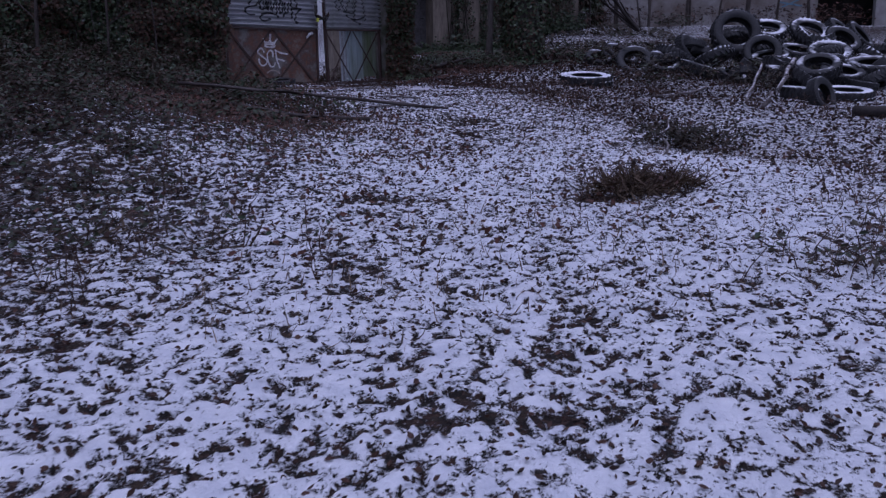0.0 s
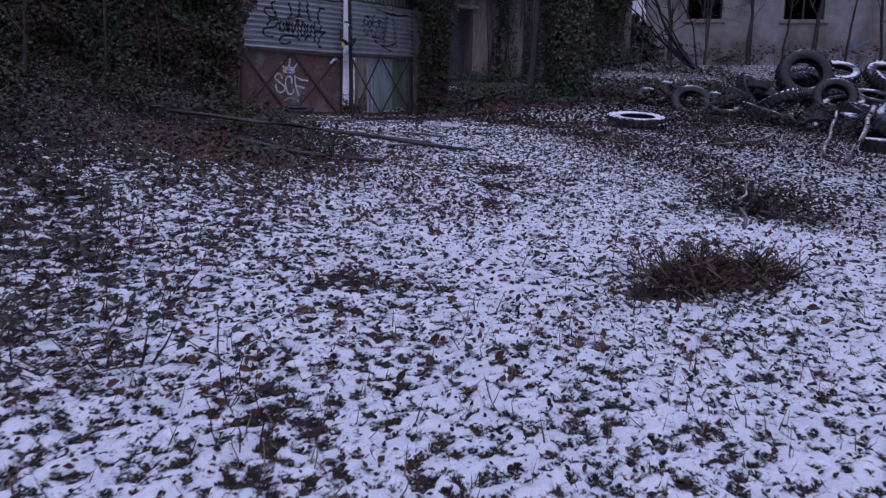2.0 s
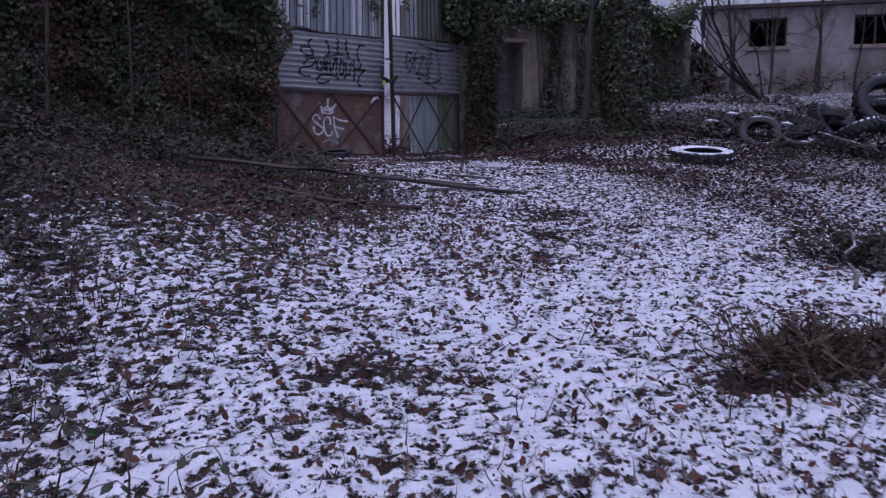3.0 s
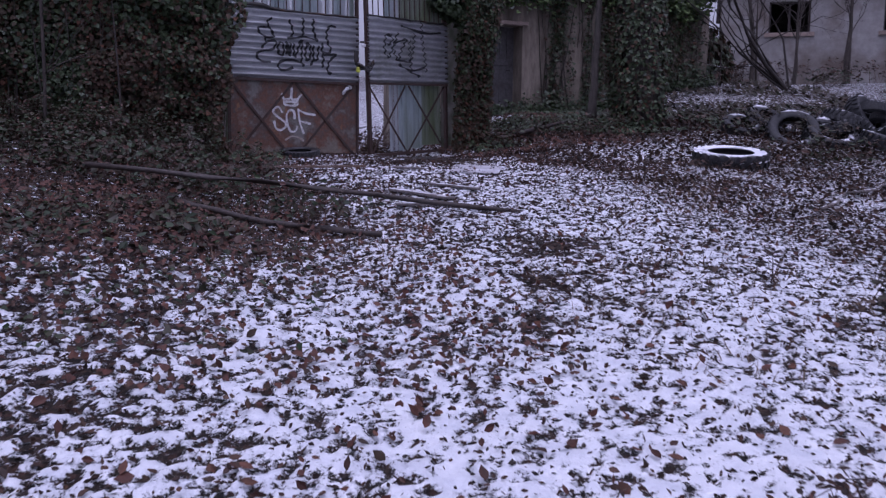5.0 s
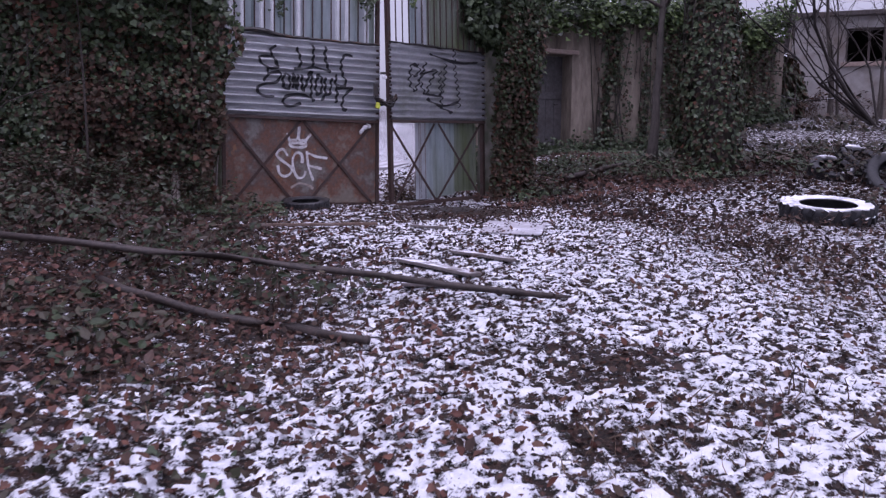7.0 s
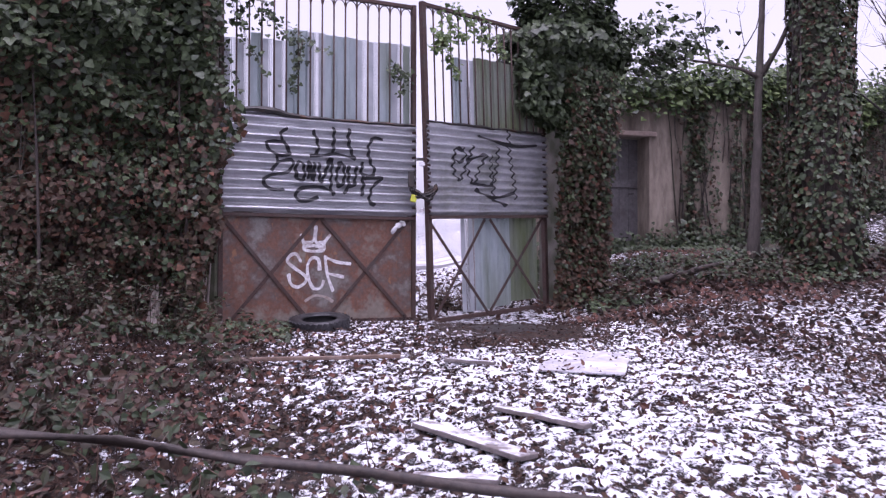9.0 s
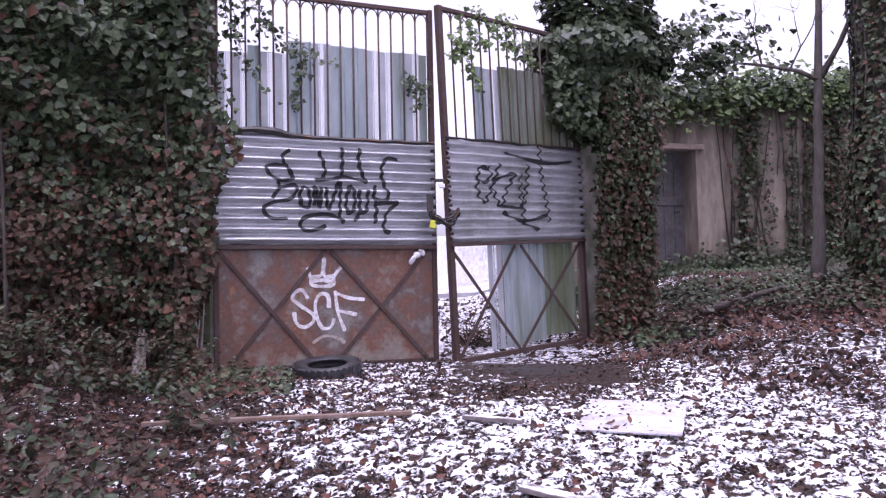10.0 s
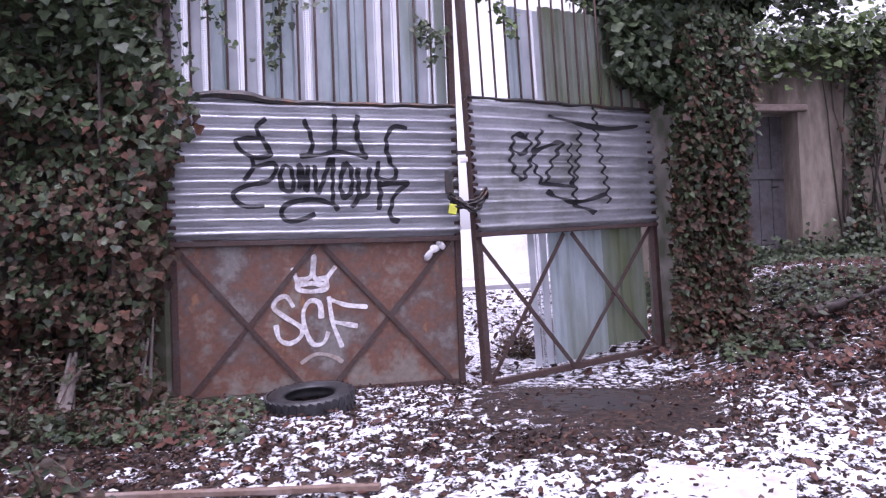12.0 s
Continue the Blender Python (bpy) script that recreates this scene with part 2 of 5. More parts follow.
IVY_BRIGHT = leafy("fresh_ivy_leaf", [(0.06, 0.10, 0.03), (0.10, 0.15, 0.045), (0.14, 0.19, 0.07), (0.045, 0.085, 0.03)], 0.5)
LITTER = leafy("dead_leaf", [(0.018, 0.013, 0.011), (0.05, 0.027, 0.02), (0.095, 0.045, 0.03), (0.03, 0.022, 0.018), (0.10, 0.055, 0.036), (0.04, 0.022, 0.018), (0.022, 0.017, 0.014)], 0.62)
RED_LEAF = leafy("red_brown_leaf", [(0.055, 0.021, 0.014), (0.095, 0.034, 0.022), (0.035, 0.02, 0.014), (0.05, 0.030, 0.018), (0.13, 0.055, 0.034), (0.07, 0.025, 0.017)], 0.6)
BRAMBLE_LEAF = leafy("bramble_leaf", [(0.018, 0.030, 0.014), (0.035, 0.052, 0.022), (0.045, 0.028, 0.02), (0.028, 0.035, 0.018), (0.085, 0.036, 0.026), (0.03, 0.05, 0.022), (0.05, 0.07, 0.03)], 0.5)
STRAW = leafy("dry_grass", [(0.10, 0.07, 0.045), (0.18, 0.13, 0.09), (0.28, 0.21, 0.15), (0.12, 0.08, 0.06)], 0.8)
STEM = leafy("dry_stem", [(0.05, 0.03, 0.025), (0.09, 0.055, 0.042), (0.13, 0.09, 0.07)], 0.8)
STRAW_DARK = leafy("matted_dry_grass", [(0.035, 0.023, 0.015), (0.080, 0.054, 0.034), (0.15, 0.105, 0.068), (0.055, 0.037, 0.022), (0.22, 0.165, 0.11)], 0.85)
BRAMBLE_DARK = leafy("withered_dark_leaf", [(0.02, 0.018, 0.013), (0.045, 0.032, 0.022), (0.03, 0.035, 0.018), (0.07, 0.04, 0.028)], 0.6)
BARK_PALE = surface("pale_grey_bark", (0.05, 0.043, 0.038), (0.105, 0.09, 0.08), (0.06, 0.065, 0.045), 22, 4, 0.95, 0, 0.5, 0.01, stretch=(1, 1, 0.3))
PALE_ROOT = surface("pale_bare_root", (0.11, 0.09, 0.08), (0.24, 0.21, 0.19), (0.05, 0.045, 0.035), 26, 5, 0.9, 0, 0.6, 0.01, stretch=(1, 1, 0.3))

# ---- building blocks ----
def finish(name, bm, mat, smooth=False):
    me = bpy.data.meshes.new(name)
    bm.to_mesh(me)
    bm.free()
    me.materials.append(mat)
    if smooth:
        me.polygons.foreach_set("use_smooth", [True] * len(me.polygons))
    return me


def part(name, bm, material, parent=None, label="", smooth=False):
    ob = new(name, finish(name, bm, material, smooth))
    if parent:
        ob.parent = parent
    return tagged(ob, label) if label else ob


def thing(name, m, label, category, group="", kind=""):
    e = new(name)
    e.matrix_world = m
    e.empty_display_size = 0.1
    return tagged(e, label, category, group, kind)


def box(bm, lo, hi, bevel=0.0):
    r = bmesh.ops.create_cube(bm, size=1, matrix=Matrix.Translation([(a + b) / 2 for a, b in zip(lo, hi)]) @ Matrix.Diagonal([b - a for a, b in zip(lo, hi)] + [1]))
    if bevel:
        es = list({e for v in r["verts"] for e in v.link_edges})
        bmesh.ops.bevel(bm, geom=es, offset=bevel, segments=1, affect="EDGES")
    return bm


def tube(bm, pts, radii, seg=8, cap=True):
    """A round tube along points, with a radius at each."""
    pts = [Vector(p) for p in pts]
    rings = []
    for i, p in enumerate(pts):
        d = (pts[min(i + 1, len(pts) - 1)] - pts[max(i - 1, 0)])
        d = d.normalized() if d.length > 1e-9 else Vector((0, 0, 1))
        q = d.to_track_quat("Z", "Y")
        rings.append([bm.verts.new(p + q @ Vector((math.cos(a) * radii[i], math.sin(a) * radii[i], 0))) for a in (2 * math.pi * k / seg for k in range(seg))])
    for a, b in zip(rings, rings[1:]):
        # line up the rings to avoid twists
        s = min(range(seg), key=lambda k: (a[0].co - b[k].co).length)
        for k in range(seg):
            bm.faces.new((a[k], a[(k + 1) % seg], b[(k + 1 + s) % seg], b[(k + s) % seg]))
        b[:] = b[s:] + b[:s]
    if cap:
        bm.faces.new(list(reversed(rings[0])))
        bm.faces.new(rings[-1])
    return bm


def flat_bar(bm, a, b, width, depth):
    """A flat bar from a to b in the x-z plane, width across and depth along y."""
    a, b = Vector(a), Vector(b)
    d = (b - a).normalized()
    n = Vector((-d.z, 0, d.x)) * width / 2
    y = Vector((0, depth / 2, 0))
    vs = [bm.verts.new(p) for p in (a - n - y, a + n - y, b + n - y, b - n - y, a - n + y, a + n + y, b + n + y, b - n + y)]
    for f in ((0, 1, 2, 3), (7, 6, 5, 4), (0, 4, 5, 1), (1, 5, 6, 2), (2, 6, 7, 3), (3, 7, 4, 0)):
        bm.faces.new([vs[i] for i in f])
    return bm


def spline(pts, n=6):
    """Points of a smooth curve through the given ones."""
    p = [pts[0], *pts, pts[-1]]
    out = []
    for i in range(1, len(p) - 2):
        for k in range(n):
            t = k / n
            out.append(tuple(0.5 * (2 * b + (c - a) * t + (2 * a - 5 * b + 4 * c - d) * t * t + (3 * b - a - 3 * c + d) * t ** 3) for a, b, c, d in zip(p[i - 1], p[i], p[i + 1], p[i + 2])))
    return out + [tuple(pts[-1])]


def smooth01(a, b, x):
    t = np.clip((x - a) / (b - a), 0, 1)
    return t * t * (3 - 2 * t)


def rough_field(x, y, scale, seed):
    """Cheap smooth random field of x and y, about -1 to 1."""
    r = np.random.RandomState(seed)
    out = np.zeros_like(np.asarray(x, float))
    for _ in range(7):
        a, k, p = r.uniform(0, 6.283), scale * r.uniform(0.6, 1.7), r.uniform(0, 6.283)
        out += np.sin((np.cos(a) * x + np.sin(a) * y) * k + p)
    return out / 3.2


def ground_z(x, y):
    """Height of the ground: it climbs to the gate, with a bank beside it."""
    x, y = np.asarray(x, float), np.asarray(y, float)
    base = np.interp(y, [-60, -10, 0, 5, 8, 9.5, 11.3, 12.8, 15, 18, 21, 30, 34, 38, 48, 90, 400], [-4, -0.9, 0, 0.43, 0.63, 0.78, 1.0, 1.17, 1.40, 1.61, 1.68, 2.05, 2.2, 2.3, 3.6, 6.5, 9])
    side = 0.01 * np.clip(x - 2.5, 0, 6.5) + 0.01 * np.clip(x - 9, 0, 60)
    u = (x - 9) * 0.35 + (y - 18) * 0.94
    inner, outer, k = 0.62 * smooth01(-2.2, 3.5, u), 1.5 * smooth01(-1.2, 9, u), smooth01(10, 13, x)
    bank = (inner * (1 - k) + outer * k) * smooth01(5.6, 8.2, x) * (1 - smooth01(60, 90, x))
    left = 0.46 * smooth01(2.9, -1.0, x) * smooth01(6, 11, y) * (1 - smooth01(17, 19, y))
    near = 1 - smooth01(45, 70, np.abs(x) + np.abs(y - 10))
    lump = (0.035 * rough_field(x, y, 1.1, 3) + 0.012 * rough_field(x, y, 4.5, 4)) * near * (1 - smooth01(22, 26, y) * smooth01(13, 11, x))
    foot = -0.09 * np.exp(-(((x - 5.5) / 0.9) ** 2 + ((y - 18.55) / 0.5) ** 2))
    return base + side + bank + left + lump + foot


def gz(x, y):
    return float(ground_z(x, y))


def snow_cover(x, y):
    """How much snow lies: little under the brambles and at the walls, bare where feet go."""
    x, y = np.asarray(x, float), np.asarray(y, float)
    s = 0.535 + 0.024 * smooth01(9, 3, y) + 0.010 * smooth01(3.5, 5.5, y) * smooth01(11, 8, y) * smooth01(0.3, 1.3, x) + 0.014 * rough_field(x, y, 0.9, 11) + 0.010 * rough_field(x, y, 3.2, 12)
    edge = 2.1 - 0.16 * (y - 7) + 0.5 * np.sin(y * 0.9) + 1.4 * smooth01(10, 12.5, y) + 0.8 * smooth01(14.5, 17, y) + 1.2 * smooth01(10.0, 12.0, y) * smooth01(15.6, 14.0, y)
    s -= (0.046 + 0.05 * smooth01(8.5, 11.5, y) + 0.01 * smooth01(15.5, 16.5, y)) * smooth01(0.9, -0.9, x - edge) * smooth01(3.5, 7.5, y) * smooth01(20, 18.4, y)
    s -= 0.10 * smooth01(16.6, 18.6, y - 0.25 * np.clip(x - 6, 0, 8)) * smooth01(5.2, 6.8, x) * smooth01(21.5, 20, y)
    s -= 0.035 * smooth01(0.9, -0.6, x) * smooth01(2.5, 4.5, y)
    s -= 0.012 * smooth01(8, 12, y) + 0.03 * smooth01(3.0, 1.8, x) * smooth01(10.8, 12.5, y)
    for px, py, rx, ry, d in ((5.25, 17.45, 0.75, 0.75, 0.5), (4.85, 16.35, 0.7, 0.45, 0.16), (5.6, 16.75, 0.35, 0.3, 0.3), (2.1, 6.9, 0.28, 0.22, 0.2), (2.45, 6.75, 0.2, 0.3, 0.14), (1.3, 5.1, 0.10, 0.35, 0.14), (1.75, 3.35, 0.25, 0.14, 0.15), (1.25, 3.05, 0.22, 0.14, 0.14), (1.5, 2.75, 0.3, 0.12, 0.2),
                              (4.8, 11.2, 0.35, 0.3, 0.2), (4.35, 10.3, 0.22, 0.3, 0.17), (4.1, 9.5, 0.3, 0.25, 0.16), (3.5, 9.4, 0.35, 0.3, 0.12), (4.42, 6.5, 0.5, 0.35, 0.28), (3.85, 6.35, 0.18, 0.14, 0.5), (6.7, 8.8, 0.8, 0.7, 0.16), (2.7, 5.5, 0.10, 0.10, 0.10), (2.2, 5.7, 0.12, 0.10, 0.10), (1.9, 6.4, 0.12, 0.12, 0.12),
                              (9.6, 19.1, 1.2, 1.0, 0.2)):
        s -= 0.55 * d * np.exp(-(((x - px) / rx) ** 2 + ((y - py) / ry) ** 2))
    s -= 0.055 * smooth01(8.5, 11.0, x) * smooth01(12, 15, y)
    s += 0.012 * smooth01(19.5, 21, y) * smooth01(7, 6, x)
    return s


# ---- the ground: one sheet out to the horizon, finest round the path ----
def grain_field(x, y, scale, seed):
    """Random smooth blobs about 1 / scale across, 0 to 1."""
    u, v = x * scale, y * scale
    i, j = np.floor(u), np.floor(v)
    f, g = u - i, v - j
    f, g = f * f * (3 - 2 * f), g * g * (3 - 2 * g)
    def h(a, b):
        q = np.sin(a * 127.1 + b * 311.7 + seed * 74.7) * 43758.5453
        return q - np.floor(q)
    return (h(i, j) * (1 - f) + h(i + 1, j) * f) * (1 - g) + (h(i, j + 1) * (1 - f) + h(i + 1, j + 1) * f) * g


def build_ground():
    step = 0.023
    fine_x, fine_y = np.arange(-1.4, 7.4, step), np.arange(1.6, 18.6, step)
    xs = np.concatenate([(fine_x[0] - np.geomspace(0.05, 900, 60))[::-1], fine_x, fine_x[-1] + np.geomspace(0.05, 900, 72)])
    ys = np.concatenate([(fine_y[0] - np.geomspace(0.05, 900, 44))[::-1], fine_y, fine_y[-1] + np.geomspace(0.05, 900, 64)])
    X, Y = np.meshgrid(xs, ys)
    edge = np.maximum(np.maximum(fine_x[0] - X, X - fine_x[-1]), np.maximum(fine_y[0] - Y, Y - fine_y[-1]))
    far = smooth01(-1.1, 0.05, edge)
    wx, wy = X + 0.05 * grain_field(X, Y, 14, 1), Y + 0.05 * grain_field(X, Y, 14, 2)
    n = 0.10 * grain_field(wx, wy, 8, 3) + 0.40 * grain_field(wx, wy, 21, 4) + 0.50 * grain_field(wx, wy, 33, 5) - 0.5
    cover = snow_cover(X, Y) - 0.012 * far
    mask = cover + 0.50 * n * (1 - far)
    lie = smooth01(0.44, 0.58, mask) * (1 - far)
    Z = ground_z(X, Y) + 0.016 * lie + 0.012 * lie * grain_field(X, Y, 15, 6) + 0.010 * (1 - lie) * (1 - far) * grain_field(X, Y, 30, 7)
    nx, ny = len(xs), len(ys)
    i = (np.arange(ny - 1)[:, None] * nx + np.arange(nx - 1)[None, :]).ravel()
    quads = np.stack([i, i + 1, i + 1 + nx, i + nx], 1)
    me = bpy.data.meshes.new("ground")
    me.from_pydata(np.stack([X.ravel(), Y.ravel(), Z.ravel()], 1), [], quads.tolist())
    for name, values in (("snow", mask), ("far", far)):
        a = me.attributes.new(name, "FLOAT", "POINT")
        a.data.foreach_set("value", values.ravel().astype(np.float32))
    me.polygons.foreach_set("use_smooth", [True] * len(me.polygons))
    me.materials.append(GROUND)
    tagged(new("ground", me), "leaf-littered ground under thin patchy snow", "ground", kind="structure")


build_ground()

# ---- gate ----
LEFT = pose(2.345, 17.675, 0, 0, 0, 19.4)
# the right leaf stands further open and sags towards its free edge
RIGHT = pose(4.52, 18.235, 1.6, 0, 0, 40.8) @ pose(0, 0, 0, 0, -2.6, 0) @ pose(0, 0, -1.6)
PITCH, AMP = 0.0920, 0.024


def wave(z):
    return AMP * math.cos(2 * math.pi * z / PITCH)


def sheet_y(u, z, seed):
    """Depth of a corrugated sheet's face, with its slight waviness and dents."""
    return -0.045 + wave(z + 0.006 * noise.noise((u * 1.3, seed, 2))) + 0.006 * noise.noise((u * 2.5, z * 3, seed))


def corrugated_sheet(u0, u1, z0, top, parent, seed, mat):
    """A sheet with level corrugations, dented, its top edge torn and folded back; local y- faces the yard."""
    rnd = random.Random(seed)
    bm = bmesh.new()
    nu, nz = 60, 110
    grid = []
    for j in range(nz + 1):
        row = []
        for i in range(nu + 1):
            u = u0 + (u1 - u0) * i / nu
            zt = top(u)
            z = z0 + (zt - z0) * j / nz
            dent = 0.012 * max(0, (z - zt + 0.1) / 0.1) * (1 + noise.noise((u * 6, seed, 0)))
            jag = 0.008 * noise.noise((z * 25, seed, i)) if i in (0, nu) else 0
            row.append(bm.verts.new((u + jag, sheet_y(u, z, seed) + dent, z)))
        grid.append(row)
    for j in range(nz):
        for i in range(nu):
            bm.faces.new((grid[j][i], grid[j][i + 1], grid[j + 1][i + 1], grid[j + 1][i]))
    bmesh.ops.solidify(bm, geom=bm.faces[:], thickness=0.0015)
    return part("corrugated_sheet", bm, mat, parent, "galvanised corrugated sheet with black graffiti", True)


def stroke(pts, width, y_at, mat, parent, name):
    """One sprayed line as a thin ribbon lying on the surface y_at(u, z)."""
    coarse, line = spline(pts, 10), []
    for a, b in zip(coarse, coarse[1:]):
        n = max(1, int(math.hypot(b[0] - a[0], b[1] - a[1]) / 0.007))
        line += [(a[0] + (b[0] - a[0]) * k / n, a[1] + (b[1] - a[1]) * k / n) for k in range(n)]
    line.append(coarse[-1])
    bm = bmesh.new()
    prev = None
    for i, (u, z) in enumerate(line):
        a, b = line[max(i - 1, 0)], line[min(i + 1, len(line) - 1)]
        dx, dz = b[0] - a[0], b[1] - a[1]
        ln = math.hypot(dx, dz) or 1
        w = width * (0.8 + 0.35 * noise.noise((u * 9, z * 9, 1))) / 2
        if i in (0, len(line) - 1):
            w *= 0.6
        row = []
        for k in (-1, -0.33, 0.33, 1):
            uu, zz = u - dz / ln * w * k, z + dx / ln * w * k
            row.append(bm.verts.new((uu, y_at(uu, zz) - 0.0045, zz)))
        if prev:
            for k in range(3):
                bm.faces.new((prev[k], row[k], row[k + 1], prev[k + 1]))
        prev = row
    return part(name, bm, mat, parent, "")


TAG_LEFT_A = [[(0.96,3.63),(1.0,3.54),(1.02,3.44),(0.99,3.36)],[(1.19,3.68),(1.19,3.56),(1.18,3.41)],[(1.37,3.68),(1.35,3.58),(1.37,3.46),(1.42,3.36)],[(0.92,3.36),(1.07,3.37),(1.2,3.4),(1.32,3.38),(1.43,3.35)],[(0.69,3.63),(0.62,3.57),(0.65,3.49),(0.71,3.4),(0.7,3.36),(0.59,3.35),(0.5,3.41),(0.47,3.47),(0.55,3.49),(0.68,3.49)],[(0.58,3.35),(0.59,3.28),(0.52,3.18)]]
TAG_LEFT_B = [[(0.59,3.28),(0.73,3.31),(0.75,3.26),(0.69,3.18),(0.52,3.14),(0.44,3.08),(0.52,3.0),(0.66,3.0)],[(0.81,3.3),(0.78,3.22),(0.8,3.12),(0.87,3.12),(0.86,3.26),(0.81,3.3)],[(0.92,3.12),(0.92,3.3),(0.97,3.11),(0.98,3.3)],[(1.03,3.3),(1.05,3.09),(1.15,3.35)],[(1.17,3.35),(1.16,3.03),(1.2,2.96)],[(1.26,3.32),(1.22,3.17),(1.24,3.06),(1.3,3.11),(1.3,3.26),(1.26,3.32)]]
TAG_LEFT_C = [[(1.35,3.28),(1.35,3.06),(1.29,2.98)],[(1.44,3.28),(1.42,3.09),(1.35,3.06)],[(1.75,3.58),(1.64,3.59),(1.58,3.5),(1.59,3.36),(1.65,3.23),(1.59,3.18),(1.5,3.22),(1.52,3.33)],[(1.5,3.22),(1.52,3.09),(1.5,2.96)],[(1.52,3.15),(1.73,3.16),(1.63,3.07),(1.59,2.91),(1.66,2.87)],[(1.2,2.98),(1.06,3.04),(0.88,3.03),(0.79,2.98),(0.8,2.9),(0.9,2.89),(1.03,2.94)]]
TAG_RIGHT = [[(0.87,3.68),(1.25,3.62),(1.61,3.6),(1.97,3.63)],[(1.43,3.79),(1.42,3.6),(1.45,3.41),(1.49,3.22),(1.53,2.95)],[(1.21,3.58),(1.19,3.4),(1.13,3.18),(1.09,2.97)],[(1.08,3.47),(1.07,3.3),(1.09,3.11)],[(0.59,3.49),(0.48,3.52),(0.42,3.43),(0.49,3.36),(0.61,3.42),(0.59,3.53)],[(0.41,3.4),(0.41,3.27),(0.5,3.16),(0.64,3.35),(0.76,3.57)],[(0.62,3.37),(0.67,3.23),(0.73,3.12)],[(0.62,3.37),(0.98,3.47),(0.86,3.31),(0.77,3.14)],[(0.73,3.13),(1.11,3.1)],[(0.76,3.07),(1.09,2.97),(1.54,3.04)],[(1.09,2.95),(1.35,2.87)]]
LETTERS = [[(0.85,2.55),(0.88,2.45),(0.89,2.39),(0.99,2.37),(1.09,2.39),(1.1,2.46),(1.17,2.55)],[(0.88,2.46),(0.98,2.48),(1.01,2.63),(1.01,2.47),(1.1,2.47)],[(0.89,2.42),(0.99,2.43),(1.09,2.41)],[(0.85,2.26),(0.8,2.34),(0.73,2.32),(0.71,2.26),(0.79,2.19),(0.9,2.11),(0.89,2.04),(0.81,2.0),(0.74,2.04),(0.72,2.14)],[(1.05,2.17),(1.04,2.28),(0.97,2.3),(0.92,2.22),(0.93,2.1),(0.98,1.99),(1.06,1.99),(1.1,2.07)],[(1.11,2.33),(1.12,2.23),(1.14,2.11),(1.2,1.95)],[(1.11,2.31),(1.24,2.26),(1.4,2.24)],[(1.14,2.14),(1.23,2.12),(1.32,2.1)]]


def profile_sheet(u0, u1, z0, z1, y, mat, parent, label="", name="profile_sheet"):
    """Upright trapezoidal sheet: raised ribs between flats."""
    bm = bmesh.new()
    cuts, u = [], u0
    while u < u1 - 0.001:
        for du, dy in ((0, 0), (0.07, 0), (0.085, -0.022), (0.12, -0.022), (0.135, 0)):
            if u + du < u1:
                cuts.append((u + du, y + dy))
        u += 0.135
    cuts.append((u1, y))
    lo = [bm.verts.new((a, b, z0)) for a, b in cuts]
    hi = [bm.verts.new((a, b, z1 + 0.01 * noise.noise((a * 4, z1, 0)))) for a, b in cuts]
    for i in range(len(cuts) - 1):
        if cuts[i + 1][0] - cuts[i][0] > 1e-5:
            bm.faces.new((lo[i], lo[i + 1], hi[i + 1], hi[i]))
    bmesh.ops.solidify(bm, geom=bm.faces[:], thickness=0.0012)
    return part(name, bm, mat, parent, label)


def leaf_frame(parent, w, z0, z_mid, z1, bars, angle_iron=0.05):
    """Outer frame, middle rail, upright bars with small arches under the top rail."""
    for name, lo, hi in (("post", (0, -0.03, z0), (angle_iron, 0.03, z1)), ("post", (w - angle_iron, -0.03, z0), (w, 0.03, z1)),
                         ("top_rail", (angle_iron, -0.022, z1 - 0.045), (w - angle_iron, 0.022, z1 - 0.004)), ("middle_rail", (angle_iron, -0.02, z_mid - 0.03), (w - angle_iron, 0.02, z_mid + 0.02)),
                         ("bottom_rail", (angle_iron, -0.022, z0 + 0.01), (w - angle_iron, 0.022, z0 + 0.06))):
        part(name, box(bmesh.new(), lo, hi, 0.004), RUST, parent)
    step = (w - 2 * angle_iron) / (bars + 1)
    for i in range(bars):
        u = angle_iron + step * (i + 1)
        bm = tube(bmesh.new(), [(u + 0.004 * noise.noise((i, w, 0)), 0, z_mid + 0.02), (u, 0.003, (z_mid + z1) / 2), (u, 0, z1 - 0.045)], [0.0095] * 3, 6)
        part("bar", bm, RUST, parent, smooth=True)
    for i in range(bars + 1):
        u = angle_iron + step * (i + 0.5)
        pts = [(u + math.cos(a) * step * 0.46, 0, z1 - 0.125 + math.sin(a) * 0.075) for a in (math.pi * k / 6 for k in range(7))]
        part("arch", tube(bmesh.new(), pts, [0.006] * 7, 5), RUST, parent, smooth=True)


